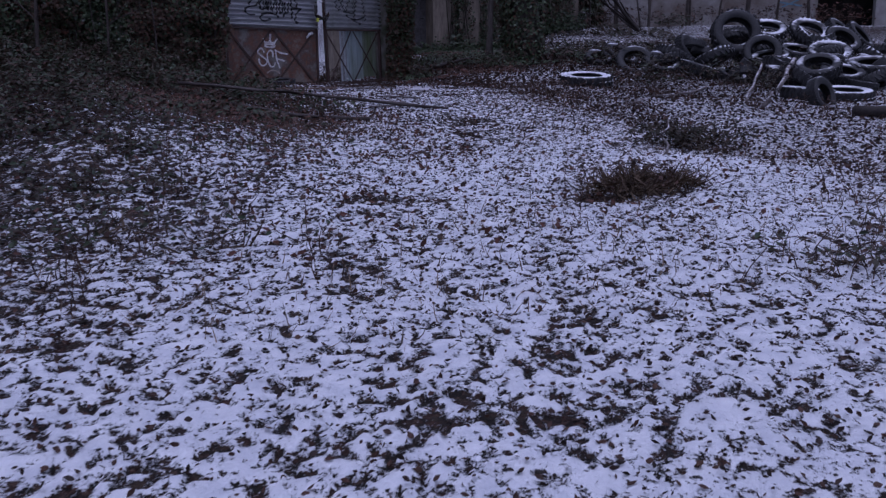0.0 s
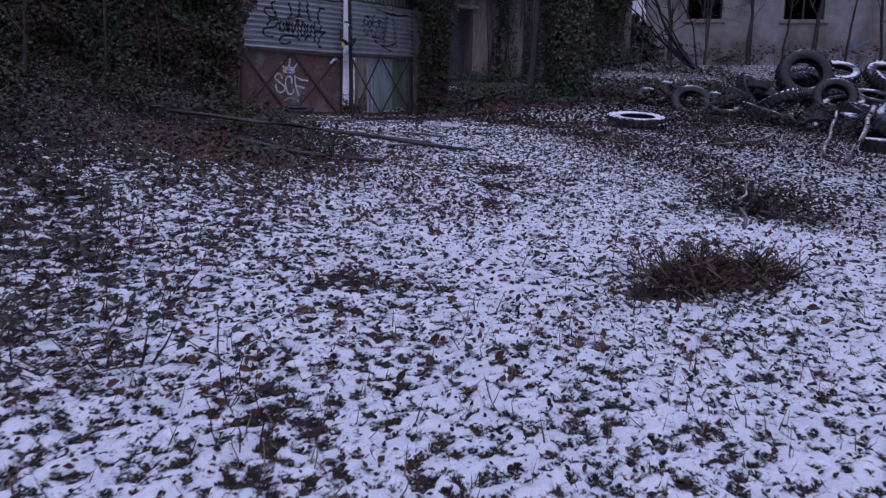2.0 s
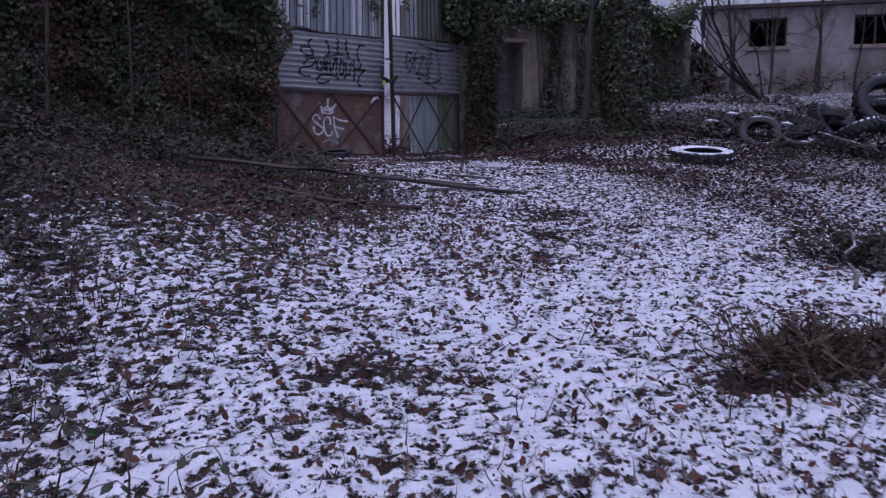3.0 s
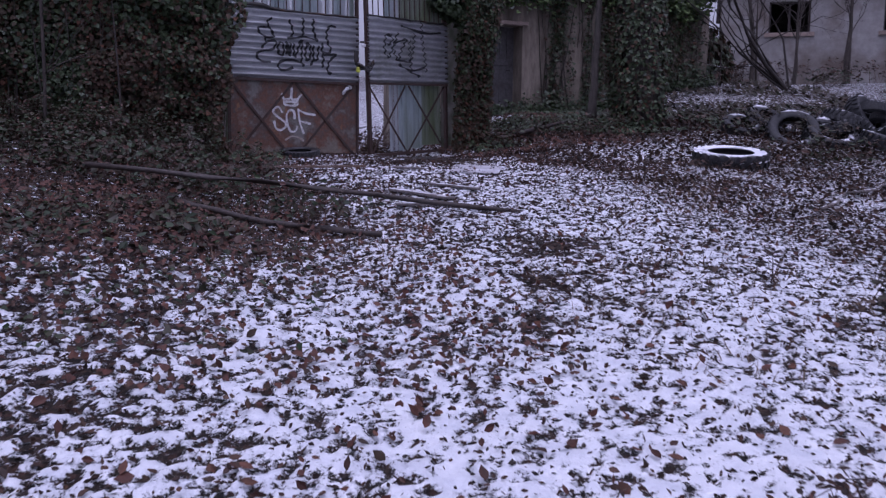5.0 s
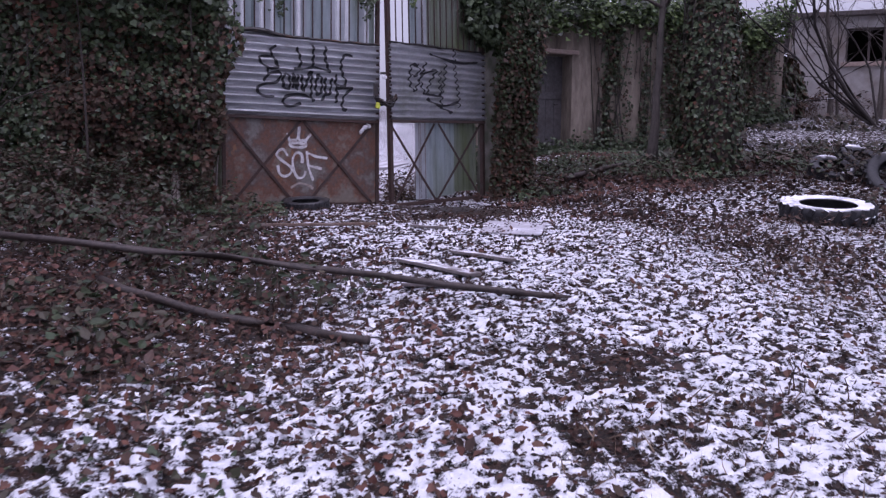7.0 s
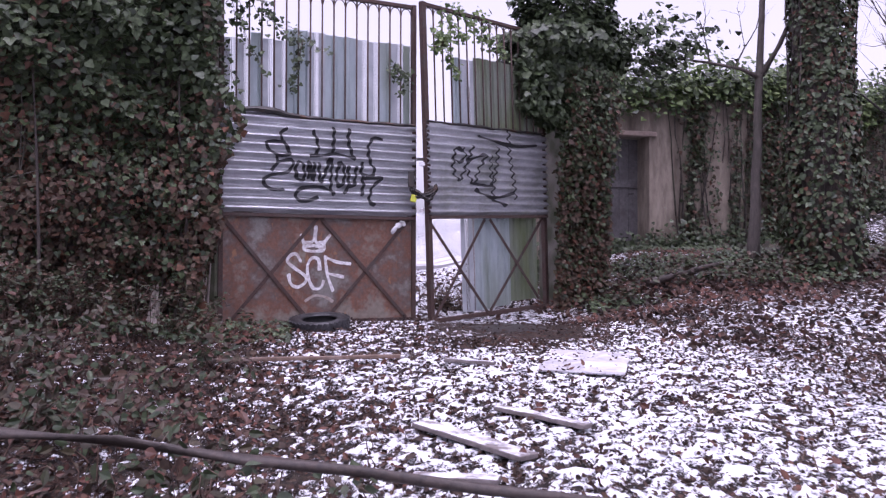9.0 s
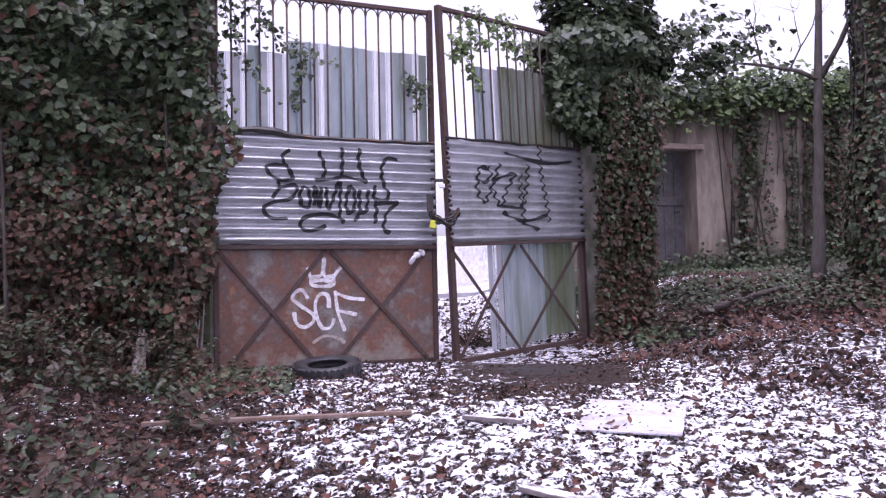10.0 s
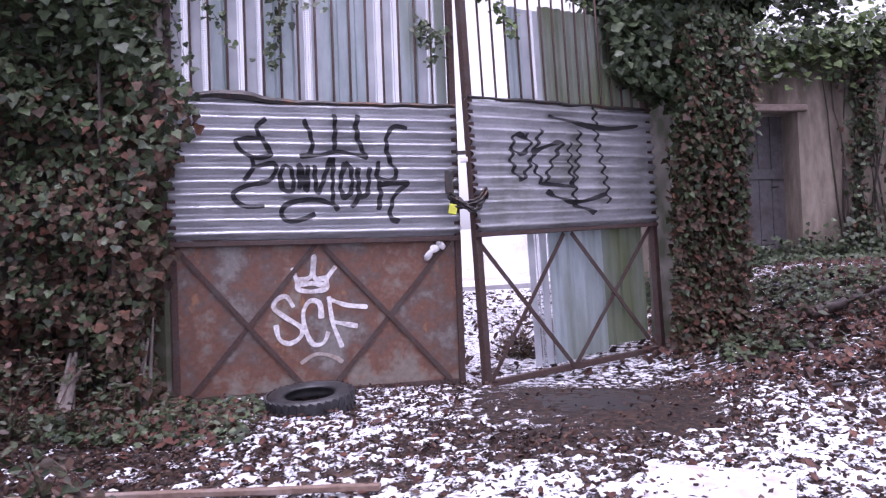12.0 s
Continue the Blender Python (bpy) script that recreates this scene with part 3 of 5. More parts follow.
def build_gate():
    left = thing("gate_leaf", LEFT, "tall rusted iron gate leaf with rusted plate and graffitied corrugated sheet", "gate", "gate leaves")
    leaf_frame(left, 2.15, 1.60, 2.75, 5.10, 15)
    bm = box(bmesh.new(), (0.05, -0.010, 1.66), (2.10, -0.006, 2.73))
    part("steel_plate", bm, PLATE, left, "rusted steel plate with a white sprayed crown and letters")
    for a, b in (((0.03, 2.72), (0.93, 1.66)), ((0.12, 1.66), (1.03, 2.72)), ((1.06, 2.72), (2.03, 1.66)), ((1.12, 1.66), (2.06, 2.72))):
        y = -0.018 if a[1] < b[1] else -0.026
        part("brace", flat_bar(bmesh.new(), (a[0], y, a[1]), (b[0], y, b[1]), 0.035, 0.008), RUST, left)
    corrugated_sheet(-0.01, 2.135, 2.755, lambda u: 3.75 + 0.05 * math.exp(-((u - 0.4) / 0.25) ** 2) + 0.012 * noise.noise((u * 5, 1, 1)), left, 5, CORR)
    fold = [(u, -0.05 + 0.012 * noise.noise((u * 7, 2, 0)), 3.755 + 0.05 * math.exp(-((u - 0.4) / 0.25) ** 2) + 0.014 * noise.noise((u * 6, 1, 1))) for u in np.linspace(-0.01, 2.135, 36)]
    part("folded_edge", tube(bmesh.new(), fold, [0.017 + 0.010 * noise.noise((u * 3, 3, 3)) + 0.013 * math.exp(-((u - 0.5) / 0.4) ** 2) for u in np.linspace(0, 2.1, 36)], 6), DARK_STEEL, left, "dark torn folded edge")
    part("edge_strip", box(bmesh.new(), (-0.01, -0.062, 2.715), (2.13, -0.030, 2.75), 0.003), RUST, left)
    for st in TAG_LEFT_A + TAG_LEFT_B + TAG_LEFT_C:
        stroke(st, 0.043, lambda u, z: sheet_y(u, z, 5), BLACK_PAINT, left, "graffiti_stroke")
    for st in LETTERS:
        stroke(st, 0.042, lambda u, z: -0.0105, WHITE_PAINT, left, "graffiti_stroke")
    stroke([(0.89, 1.85), (1.0, 1.91), (1.12, 1.89), (1.2, 1.84)], 0.035, lambda u, z: -0.0105, FAINT_PAINT, left, "graffiti_stroke")
    for u0, u1, z1, m in ((0.05, 0.33, 4.52, PERF), (0.33, 0.44, 4.60, PROFILE), (0.44, 0.70, 4.55, PERF), (0.70, 0.92, 4.68, PROFILE), (0.92, 1.12, 4.67, PERF), (1.12, 1.46, 4.66, PROFILE), (1.46, 1.74, 4.65, PERF), (1.74, 1.88, 4.66, PROFILE), (1.88, 2.02, 4.66, PERF), (2.02, 2.10, 4.65, PROFILE)):
        profile_sheet(u0, u1, 2.80, z1, 0.04, m, left)
    # wet paper caught under the sheet
    bm = bmesh.new()
    for k, (u, z, w, h) in enumerate(((1.93, 2.66, 0.07, 0.05), (1.88, 2.61, 0.045, 0.09), (1.99, 2.68, 0.05, 0.04), (1.96, 2.70, 0.03, 0.03))):
        bmesh.ops.create_icosphere(bm, subdivisions=2, radius=1, matrix=pose(u, -0.045, z, 20 * k, 30 * k, 10) @ Matrix.Diagonal((w / 1.6, 0.012, h / 1.6, 1)))
    for v in bm.verts:
        v.co += Vector((0.01, 0.006, 0.01)) * noise.noise(v.co * 30)
    part("crumpled_paper", bm, PAPER_AND_GLINT, left, "crumpled wet white paper", True)

    right = thing("gate_leaf", RIGHT, "tall iron gate leaf standing ajar with corrugated and mossy sheets", "gate", "gate leaves")
    leaf_frame(right, 2.20, 1.58, 2.76, 5.08, 14, 0.06)
    for a, b in (((0.0, 2.72), (0.98, 1.62)), ((0.05, 1.62), (0.97, 2.72)), ((1.05, 2.72), (1.98, 1.72)), ((1.0, 1.62), (2.10, 2.72))):
        y = -0.018 if a[1] < b[1] else -0.026
        part("brace", flat_bar(bmesh.new(), (a[0], y, a[1]), (b[0], y, b[1]), 0.035, 0.008), RUST, right)
    corrugated_sheet(0.0, 2.19, 2.765, lambda u: 3.78 + 0.02 * noise.noise((u * 4, 3, 1)), right, 9, CORR_MOSS)
    fold = [(u, -0.05 + 0.012 * noise.noise((u * 7, 8, 0)), 3.785 + 0.02 * noise.noise((u * 4, 3, 1))) for u in np.linspace(0.0, 2.19, 30)]
    part("folded_edge", tube(bmesh.new(), fold, [0.015 + 0.010 * noise.noise((u * 3, 9, 3)) for u in np.linspace(0, 2, 30)], 6), DARK_STEEL, right, "dark torn folded edge")
    part("edge_strip", box(bmesh.new(), (0.0, -0.062, 2.73), (2.18, -0.030, 2.762), 0.003), RUST, right)
    for st in TAG_RIGHT:
        stroke(st, 0.042, lambda u, z: sheet_y(u, z, 9), BLACK_PAINT, right, "graffiti_stroke")
    for u0, u1, z0, z1, m in ((0.60, 0.84, 1.66, 2.85, PERF), (0.84, 1.18, 1.66, 2.85, PROFILE), (1.18, 1.50, 1.68, 2.85, PROFILE), (1.50, 2.04, 1.72, 2.85, PROFILE_MOSS),
                              (0.50, 0.70, 3.6, 4.56, PROFILE), (0.70, 0.90, 3.6, 4.56, PERF), (0.90, 2.14, 3.6, 4.60, PROFILE_MOSS)):
        profile_sheet(u0, u1, z0, z1, 0.04, m, right)

    # chain and padlock between the leaves
    chain = thing("chain", pose(4.44, 18.22, 3.03), "dark steel chain wound round both gate leaves", "chain")
    loop = spline([(-0.12, 0.0, 0.02), (-0.08, -0.07, -0.06), (0.0, -0.08, -0.05), (0.09, -0.06, -0.02), (0.14, -0.02, 0.05)], 4) + spline([(0.14, 0.02, 0.0), (0.05, -0.10, -0.10), (-0.05, -0.10, -0.03), (-0.10, -0.04, 0.0)], 4)
    for i in range(len(loop) - 1):
        a, b = Vector(loop[i]), Vector(loop[i + 1])
        if (b - a).length > 0.1:
            continue
        q = (b - a).to_track_quat("X", "Z").to_matrix().to_4x4() @ Matrix.Rotation(radians(90 * (i % 2) + 20), 4, "X")
        ring = [q @ Vector((math.cos(t) * 0.034, math.sin(t) * 0.020, 0)) + (a + b) / 2 for t in (2 * math.pi * k / 10 for k in range(11))]
        part("link", tube(bmesh.new(), ring, [0.0095] * 11, 6, False), DARK_STEEL, chain, smooth=True)
    lock = thing("padlock", pose(4.34, 18.14, 2.97, 0, 12, 0), "yellow padlock hanging on the chain", "padlock")
    part("lock_body", box(bmesh.new(), (-0.032, -0.014, -0.065), (0.032, 0.014, 0.012), 0.006), YELLOW, lock)
    part("shackle", tube(bmesh.new(), [(-0.02, 0, 0.01), (-0.02, 0, 0.045), (0, 0, 0.062), (0.02, 0, 0.045), (0.02, 0, 0.01)], [0.005] * 5, 6), DARK_STEEL, lock, smooth=True)
    bolt = thing("gate_latch", pose(4.38, 18.26, 3.1), "rusted latch plates on the gate edges, one painted near-white as a glint", "latch")
    part("plate", box(bmesh.new(), (-0.10, -0.09, -0.03), (-0.035, -0.055, 0.14), 0.004), DARK_STEEL, bolt)
    part("bolt_end", box(bmesh.new(), (-0.01, -0.07, 0.26), (0.14, -0.045, 0.29), 0.004), DARK_STEEL, bolt)
    # small near-white plate: the latch's glint put into its colour
    part("bolt_glint", box(bmesh.new(), (0.02, -0.085, 0.20), (0.08, -0.05, 0.24), 0.004), PAPER_AND_GLINT, bolt)


build_gate()

# ---- leaves by the thousand ----
def lobed():
    """An ivy leaf: five lobes, folded a little along the midrib."""
    pts = [(0, 0), (0.32, -0.06), (0.55, 0.24), (0.34, 0.42), (0.24, 0.60), (0, 0.88), (-0.24, 0.60), (-0.34, 0.42), (-0.55, 0.24), (-0.32, -0.06)]
    v = [(x, y, 0.16 * abs(x)) for x, y in pts]
    return np.array(v), [(0, 1, 2, 3), (0, 3, 4, 5), (0, 5, 6, 7), (0, 7, 8, 9)]


def oval():
    """A plain leaf: pointed oval, cupped."""
    v = [(0, 0, 0), (0.24, 0.25, 0.07), (0.27, 0.55, 0.10), (0, 1.0, 0.05), (-0.27, 0.55, 0.10), (-0.24, 0.25, 0.07), (0, 0.5, 0)]
    return np.array(v), [(0, 1, 6), (1, 2, 6), (2, 3, 6), (3, 4, 6), (4, 5, 6), (5, 0, 6)]


def curled():
    """A dead leaf: rolled at the edges."""
    v = [(0, 0, 0.10), (0.22, 0.22, 0.20), (0.30, 0.55, 0.26), (0, 1.0, 0.22), (-0.30, 0.55, 0.22), (-0.22, 0.22, 0.16), (0, 0.5, 0)]
    return np.array(v), [(0, 1, 6), (1, 2, 6), (2, 3, 6), (3, 4, 6), (4, 5, 6), (5, 0, 6)]


def blade():
    v = [(-0.03, 0, 0), (0.03, 0, 0), (0.022, 0.5, 0.06), (0, 1, 0.28), (-0.022, 0.5, 0.06)]
    return np.array(v), [(0, 1, 2, 4), (4, 2, 3)]


def leaves(name, pos, normal, up, size, shape, mat, parent=None, label="", category="", rng=None):
    """Many leaves in one mesh: each at pos, facing normal, its tip towards up, turned a little at random."""
    rng = rng or np.random.RandomState(len(pos))
    tv, tf = shape
    n = len(pos)
    z = normal / np.linalg.norm(normal, axis=1, keepdims=True)
    y = up - z * np.sum(up * z, 1, keepdims=True)
    y /= np.linalg.norm(y, axis=1, keepdims=True) + 1e-9
    x = np.cross(y, z)
    s = np.asarray(size)[:, None, None]
    wide = rng.uniform(0.75, 1.2, n)[:, None, None]
    co = pos[:, None, :] + s * (tv[None, :, 0:1] * wide * x[:, None, :] + tv[None, :, 1:2] * y[:, None, :] + tv[None, :, 2:3] * z[:, None, :] * rng.uniform(-0.6, 1.8, n)[:, None, None])
    k = len(tv)
    faces = []
    for f in tf:
        faces.append((np.arange(n)[:, None] * k + np.array(f)[None, :]).tolist())
    me = bpy.data.meshes.new(name)
    me.from_pydata(co.reshape(-1, 3), [], [q for group in zip(*faces) for q in group])
    me.materials.append(mat)
    ob = new(name, me)
    if parent:
        ob.parent = parent
        ob.matrix_parent_inverse = parent.matrix_world.inverted()
    if label:
        tagged(ob, label, category)
    ob["kind"] = "stuff"
    return ob


def facing(rng, n, base, spread):
    v = np.tile(np.array(base, float), (n, 1)) + rng.normal(0, spread, (n, 3))
    return v


def stems(name, lines, mat, parent=None, seg=5):
    """Many thin stems in one mesh; each line is (points, radius at foot, radius at tip)."""
    bm = bmesh.new()
    for pts, r0, r1 in lines:
        k = len(pts)
        tube(bm, pts, [r0 + (r1 - r0) * i / (k - 1) for i in range(k)], seg, False)
    return part(name, bm, mat, parent, smooth=True)


def wander(rng, a, b, n, amount):
    a, b = np.array(a, float), np.array(b, float)
    d = np.linalg.norm(b - a)
    off = np.cumsum(rng.normal(0, amount * d / n, (n + 1, 3)), 0)
    off -= np.linspace(0, 1, n + 1)[:, None] * off[-1] + off[0] * (1 - np.linspace(0, 1, n + 1))[:, None]
    return [tuple(a + (b - a) * i / n + off[i]) for i in range(n + 1)]


# ---- boundary walls ----
def wall_box(name, a, b, thick, z0, z1, mat, label):
    ax, ay = a
    ang = math.atan2(b[1] - ay, b[0] - ax)
    ln = math.hypot(b[0] - ax, b[1] - ay)
    bm = box(bmesh.new(), (0, 0, z0), (ln, thick, z1))
    ob = part(name, bm, mat)
    ob.matrix_world = pose(ax, ay, 0, 0, 0, math.degrees(ang))
    return tagged(ob, label, "wall", kind="structure")


# dark bark colour on this wall paints the shade in gaps between ivy leaves
wall_box("wall_west", (-30, 17.55), (2.22, 17.55), 0.35, 0.2, 6.6, BARK, "old boundary wall wholly hidden under ivy")
WALL = pose(8.85, 22.89, 0, 0, 0, 11)
PILLAR = pose(6.36, 19.70, 2.4, 0, 0, 22) @ Matrix.Scale(1.09, 4) @ pose(0, 0, -2.4)


def wall_with_door():
    """Plastered wall set back beside the gate, with a doorway through it; u runs from the lintel's end."""
    bm = bmesh.new()
    box(bm, (-3.2, 0, 1.2), (-1.05, 0.5, 5.12))
    box(bm, (-1.05, 0, 4.40), (-0.12, 0.5, 5.12))
    box(bm, (-0.12, 0, 1.2), (5.2, 0.5, 5.12))
    bmesh.ops.subdivide_edges(bm, edges=bm.edges[:], cuts=14, use_grid_fill=True)
    for v in bm.verts:
        if 0.0 <= v.co.y < 0.001 and (v.co.x > -0.1 or v.co.x < -1.07):
            v.co.y += 0.02 * noise.noise(v.co * 1.6)
        if v.co.z > 5.1:
            v.co.z += 0.06 * noise.noise(v.co * 1.1)
    w = part("wall_north", bm, PLASTER)
    w.matrix_world = WALL
    tagged(w, "weathered plastered boundary wall streaked with damp", "wall", kind="structure")
    d = thing("door_1", WALL, "narrow grey boarded door set deep in the wall", "door", kind="structure")
    for i in range(5):
        part("board", box(bmesh.new(), (-1.045 + i * 0.184, 0.36, 2.2), (-1.045 + i * 0.184 + 0.178, 0.39, 4.39), 0.004), GREY_DOOR, d)
    part("ledge", box(bmesh.new(), (-1.02, 0.335, 3.55), (-0.16, 0.358, 3.68), 0.004), GREY_DOOR, d)
    part("handle", tube(bmesh.new(), [(-0.25, 0.35, 3.45), (-0.25, 0.31, 3.45), (-0.34, 0.31, 3.44)], [0.012] * 3, 6), DARK_STEEL, d)
    l = part("lintel", box(bmesh.new(), (-1.2, -0.06, 4.385), (0.0, 0.1, 4.475), 0.015), STONE)
    l.matrix_world = WALL
    tagged(l, "rough projecting stone lintel over the doorway", "lintel", kind="structure")


wall_with_door()
wall_box("wall_back", (13.95, 24.35), (17.75, 29.3), 0.3, 1.6, 5.0, PLASTER, "ivy-darkened boundary wall running to the building")

pillar = part("gate_pillar", box(bmesh.new(), (-0.02, -0.12, 1.2), (0.30, 0.42, 4.35), 0.02), CONCRETE)
pillar.matrix_world = PILLAR
tagged(pillar, "grey mossy gate pillar grown over with ivy", "pillar", kind="structure")
post_w = part("gate_pillar", box(bmesh.new(), (1.93, 17.6, 1.2), (2.35, 18.0, 5.15), 0.02), CONCRETE)
tagged(post_w, "gate pillar buried in thick ivy", "pillar", kind="structure")


# ---- the derelict building ----
def building():
    B = pose(19.03, 28.7, 0, 0, 0, -32)
    h = thing("outbuilding", B, "low derelict outbuilding with flaking white render and broken windows", "building")
    lo, hi, z0, z1 = -1.42, 15.0, 2.6, 6.62
    holes = ((0.0, 1.22, 5.35, 6.31), (3.27, 4.60, 5.33, 6.30))
    us = [lo, *[v for q in holes for v in q[:2]], 6.75, 8.75, hi]
    zs = [z0, 5.34, 6.305, z1]
    open_cells = {(1, 1), (3, 1), (5, 0), (5, 1)}
    bm = bmesh.new()
    grid = [[[bm.verts.new((u, y, z)) for z in zs] for u in us] for y in (0, 0.35)]
    for i in range(len(us) - 1):
        for j in range(3):
            if (i, j) in open_cells:
                for (i0, j0), (i1, j1), beside in (((i, j), (i + 1, j), (i, j - 1)), ((i + 1, j), (i + 1, j + 1), (i + 1, j)), ((i + 1, j + 1), (i, j + 1), (i, j + 1)), ((i, j + 1), (i, j), (i - 1, j))):
                    if beside in open_cells:
                        continue
                    bm.faces.new((grid[0][i0][j0], grid[0][i1][j1], grid[1][i1][j1], grid[1][i0][j0]))
                continue
            for g in grid:
                bm.faces.new((g[i][j], g[i + 1][j], g[i + 1][j + 1], g[i][j + 1]))
    bmesh.ops.recalc_face_normals(bm, faces=bm.faces[:])
    part("front_wall", bm, RENDER_WHITE, h)
    part("side_wall", box(bmesh.new(), (lo, 0.35, z0), (lo + 0.35, 7, z1)), PLASTER, h)
    part("side_wall", box(bmesh.new(), (hi - 0.35, 0.35, z0), (hi, 7, z1)), PLASTER, h)
    # near-black back wall and an added inner sheet: indoor shade put into colour
    part("back_wall", box(bmesh.new(), (lo + 0.35, 6.65, z0), (hi - 0.35, 7, z1)), INTERIOR_SHADE, h)
    part("interior_shade_sheet", box(bmesh.new(), (lo + 0.35, 2.2, z0), (hi - 0.35, 2.3, z1 - 0.02)), INTERIOR_SHADE, h)
    part("roof", box(bmesh.new(), (lo - 0.15, -0.22, z1), (hi + 0.15, 7.2, z1 + 0.14), 0.02), DARK_WOOD, h, "dark roof edge")
    for a, b, w_ in (((5.35, 4.55), (6.2, 4.38), 0.06), ((5.5, 4.36), (6.1, 4.62), 0.05)):
        part("graffiti_stroke", flat_bar(bmesh.new(), (a[0], -0.006, a[1]), (b[0], -0.006, b[1]), w_, 0.004), BLUE_PAINT, h, "pale blue sprayed line")
    for a, b, c, d in holes:
        w = new("window")
        w.parent = h
        part("sill", box(bmesh.new(), (a - 0.12, -0.07, c - 0.13), (b + 0.12, 0.12, c - 0.003), 0.01), STONE, w)
        for name, l2, h2 in (("frame", (a, 0.16, c), (a + 0.06, 0.22, d)), ("frame", (b - 0.06, 0.16, c), (b, 0.22, d)), ("frame", (a + 0.06, 0.16, d - 0.06), (b - 0.06, 0.22, d)), ("mullion", ((a + b) / 2 - 0.03, 0.165, c), ((a + b) / 2 + 0.03, 0.215, d - 0.06))):
            part(name, box(bmesh.new(), l2, h2, 0.004), DARK_WOOD, w)


building()


# ---- trees ----
def branches(bm, rng, start, direction, length, r, depth, seg=6):
    """A forking bare branch, drawn into bm."""
    d = Vector(direction).normalized()
    pts, p = [Vector(start)], Vector(start)
    n = 5
    for i in range(n):
        d = (d + Vector(rng.normal(0, 0.16, 3)) + Vector((0, 0, 0.05))).normalized()
        p = p + d * length / n
        pts.append(p.copy())
    tube(bm, pts, [r * (1 - 0.6 * i / n) for i in range(n + 1)], seg, False)
    if depth:
        for k in range(rng.randint(2, 4)):
            i = rng.randint(2, n + 1)
            nd_ = (d + Vector(rng.normal(0, 0.7, 3))).normalized()
            branches(bm, rng, pts[i], nd_, length * rng.uniform(0.45, 0.7), r * (1 - 0.6 * i / n) * 0.7, depth - 1, max(4, seg - 1))


def ivy_trunk(x, y, r, height, label, n_leaf, seed, parent_group=""):
    rng = np.random.RandomState(seed)
    z0 = gz(x, y) - 0.15
    t = thing("tree", pose(x, y, z0), label, "tree", parent_group)
    pts = [(0.10 * math.sin(i * 0.9 + seed), 0.08 * math.cos(i * 1.3 + seed), height * i / 9) for i in range(10)]
    part("trunk", tube(bmesh.new(), pts, [r * (1.35 if i == 0 else 1 - 0.45 * i / 9) for i in range(10)], 14), BARK, t, smooth=True)
    bm = bmesh.new()
    for k in range(6):
        a = rng.uniform(0, 6.28)
        branches(bm, rng, (0, 0, height * rng.uniform(0.62, 0.98)), (math.cos(a), math.sin(a), 0.8), height * 0.3, r * 0.28, 2)
    part("branchwork", bm, BARK, t, smooth=True)["kind"] = "stuff"
    zz = rng.uniform(0, 1, n_leaf) ** 0.9 * height * 0.75
    aa = rng.uniform(0, 2 * math.pi, n_leaf)
    bulge = 1.12 + 0.22 * rough_field(aa * 1.2, zz * 1.1, 1.6, seed) + rng.uniform(-0.03, 0.22, n_leaf)
    rr = r * np.interp(zz, [0, height], [1.15, 0.75]) * bulge
    pos = np.stack([rr * np.cos(aa), rr * np.sin(aa), zz], 1) + np.array([x, y, z0])
    nor = np.stack([np.cos(aa), np.sin(aa), 0.3 + 0 * aa], 1) + rng.normal(0, 0.4, (n_leaf, 3))
    up = np.tile([0, 0, -1.0], (n_leaf, 1)) + rng.normal(0, 0.45, (n_leaf, 3))
    brown = rng.uniform(0, 1, n_leaf) < 0.30
    size = rng.uniform(0.045, 0.09, n_leaf)
    leaves("ivy", pos[~brown], nor[~brown], up[~brown], size[~brown], lobed(), IVY_LEAF, t)
    leaves("ivy", pos[brown], nor[brown], up[brown], size[brown], lobed(), IVY_BROWN, t)
    lines = [(wander(rng, (r * 1.2 * math.cos(a), r * 1.2 * math.sin(a), 0), (r * math.cos(a + 0.4), r * math.sin(a + 0.4), height * 0.7), 8, 0.05), 0.018, 0.008) for a in rng.uniform(0, 6.28, 14)]
    stems("ivy_stem", lines, BARK, t)
    return t


ivy_trunk(9.9, 19.6, 0.34, 10.5, "tall tree trunk thickly clad in dark ivy", 14000, 21)


def small_tree():
    rng = np.random.RandomState(5)
    z0 = gz(9.2, 20.15) - 0.1
    t = thing("tree", pose(9.2, 20.15, z0), "slender bare tree forking above head height", "tree")
    trunk = [(0, 0, 0), (0.0, 0, 0.4), (0.035, 0, 0.8), (0.03, 0, 1.25), (0.07, 0, 1.7), (0.075, 0.01, 2.15), (0.10, 0.02, 2.6), (0.13, 0, 3.4), (0.18, 0, 4.6), (0.22, 0, 6.5)]
    part("trunk", tube(bmesh.new(), trunk, [0.115, 0.085, 0.072, 0.064, 0.060, 0.056, 0.053, 0.042, 0.034, 0.022], 10), BARK_PALE, t, smooth=True)
    bm = bmesh.new()
    tube(bm, [(0.12, 0, 2.65), (-0.15, 0.02, 2.78), (-0.6, 0.05, 2.86), (-1.1, 0.1, 2.92), (-1.5, 0.1, 2.98)], [0.035, 0.025, 0.02, 0.014, 0.008], 6, False)
    tube(bm, [(0.13, 0, 2.7), (0.36, -0.05, 3.1), (0.62, -0.1, 3.7), (0.8, -0.1, 4.8)], [0.05, 0.035, 0.028, 0.012], 6, False)
    tube(bm, [(0.08, 0, 1.9), (0.2, -0.06, 2.03), (0.33, -0.08, 2.07)], [0.014, 0.01, 0.005], 5, False)
    for s, d, ln in (((-0.6, 0.05, 2.86), (-0.3, 0, 0.8), 0.6), ((-0.25, 0.02, 2.8), (0.3, 0, 1), 0.8), ((0.2, 0, 4.4), (-0.7, 0, 0.7), 1.4), ((0.2, 0, 5.0), (0.8, 0, 0.8), 1.4)):
        branches(bm, rng, s, d, ln, 0.014, 2, 5)
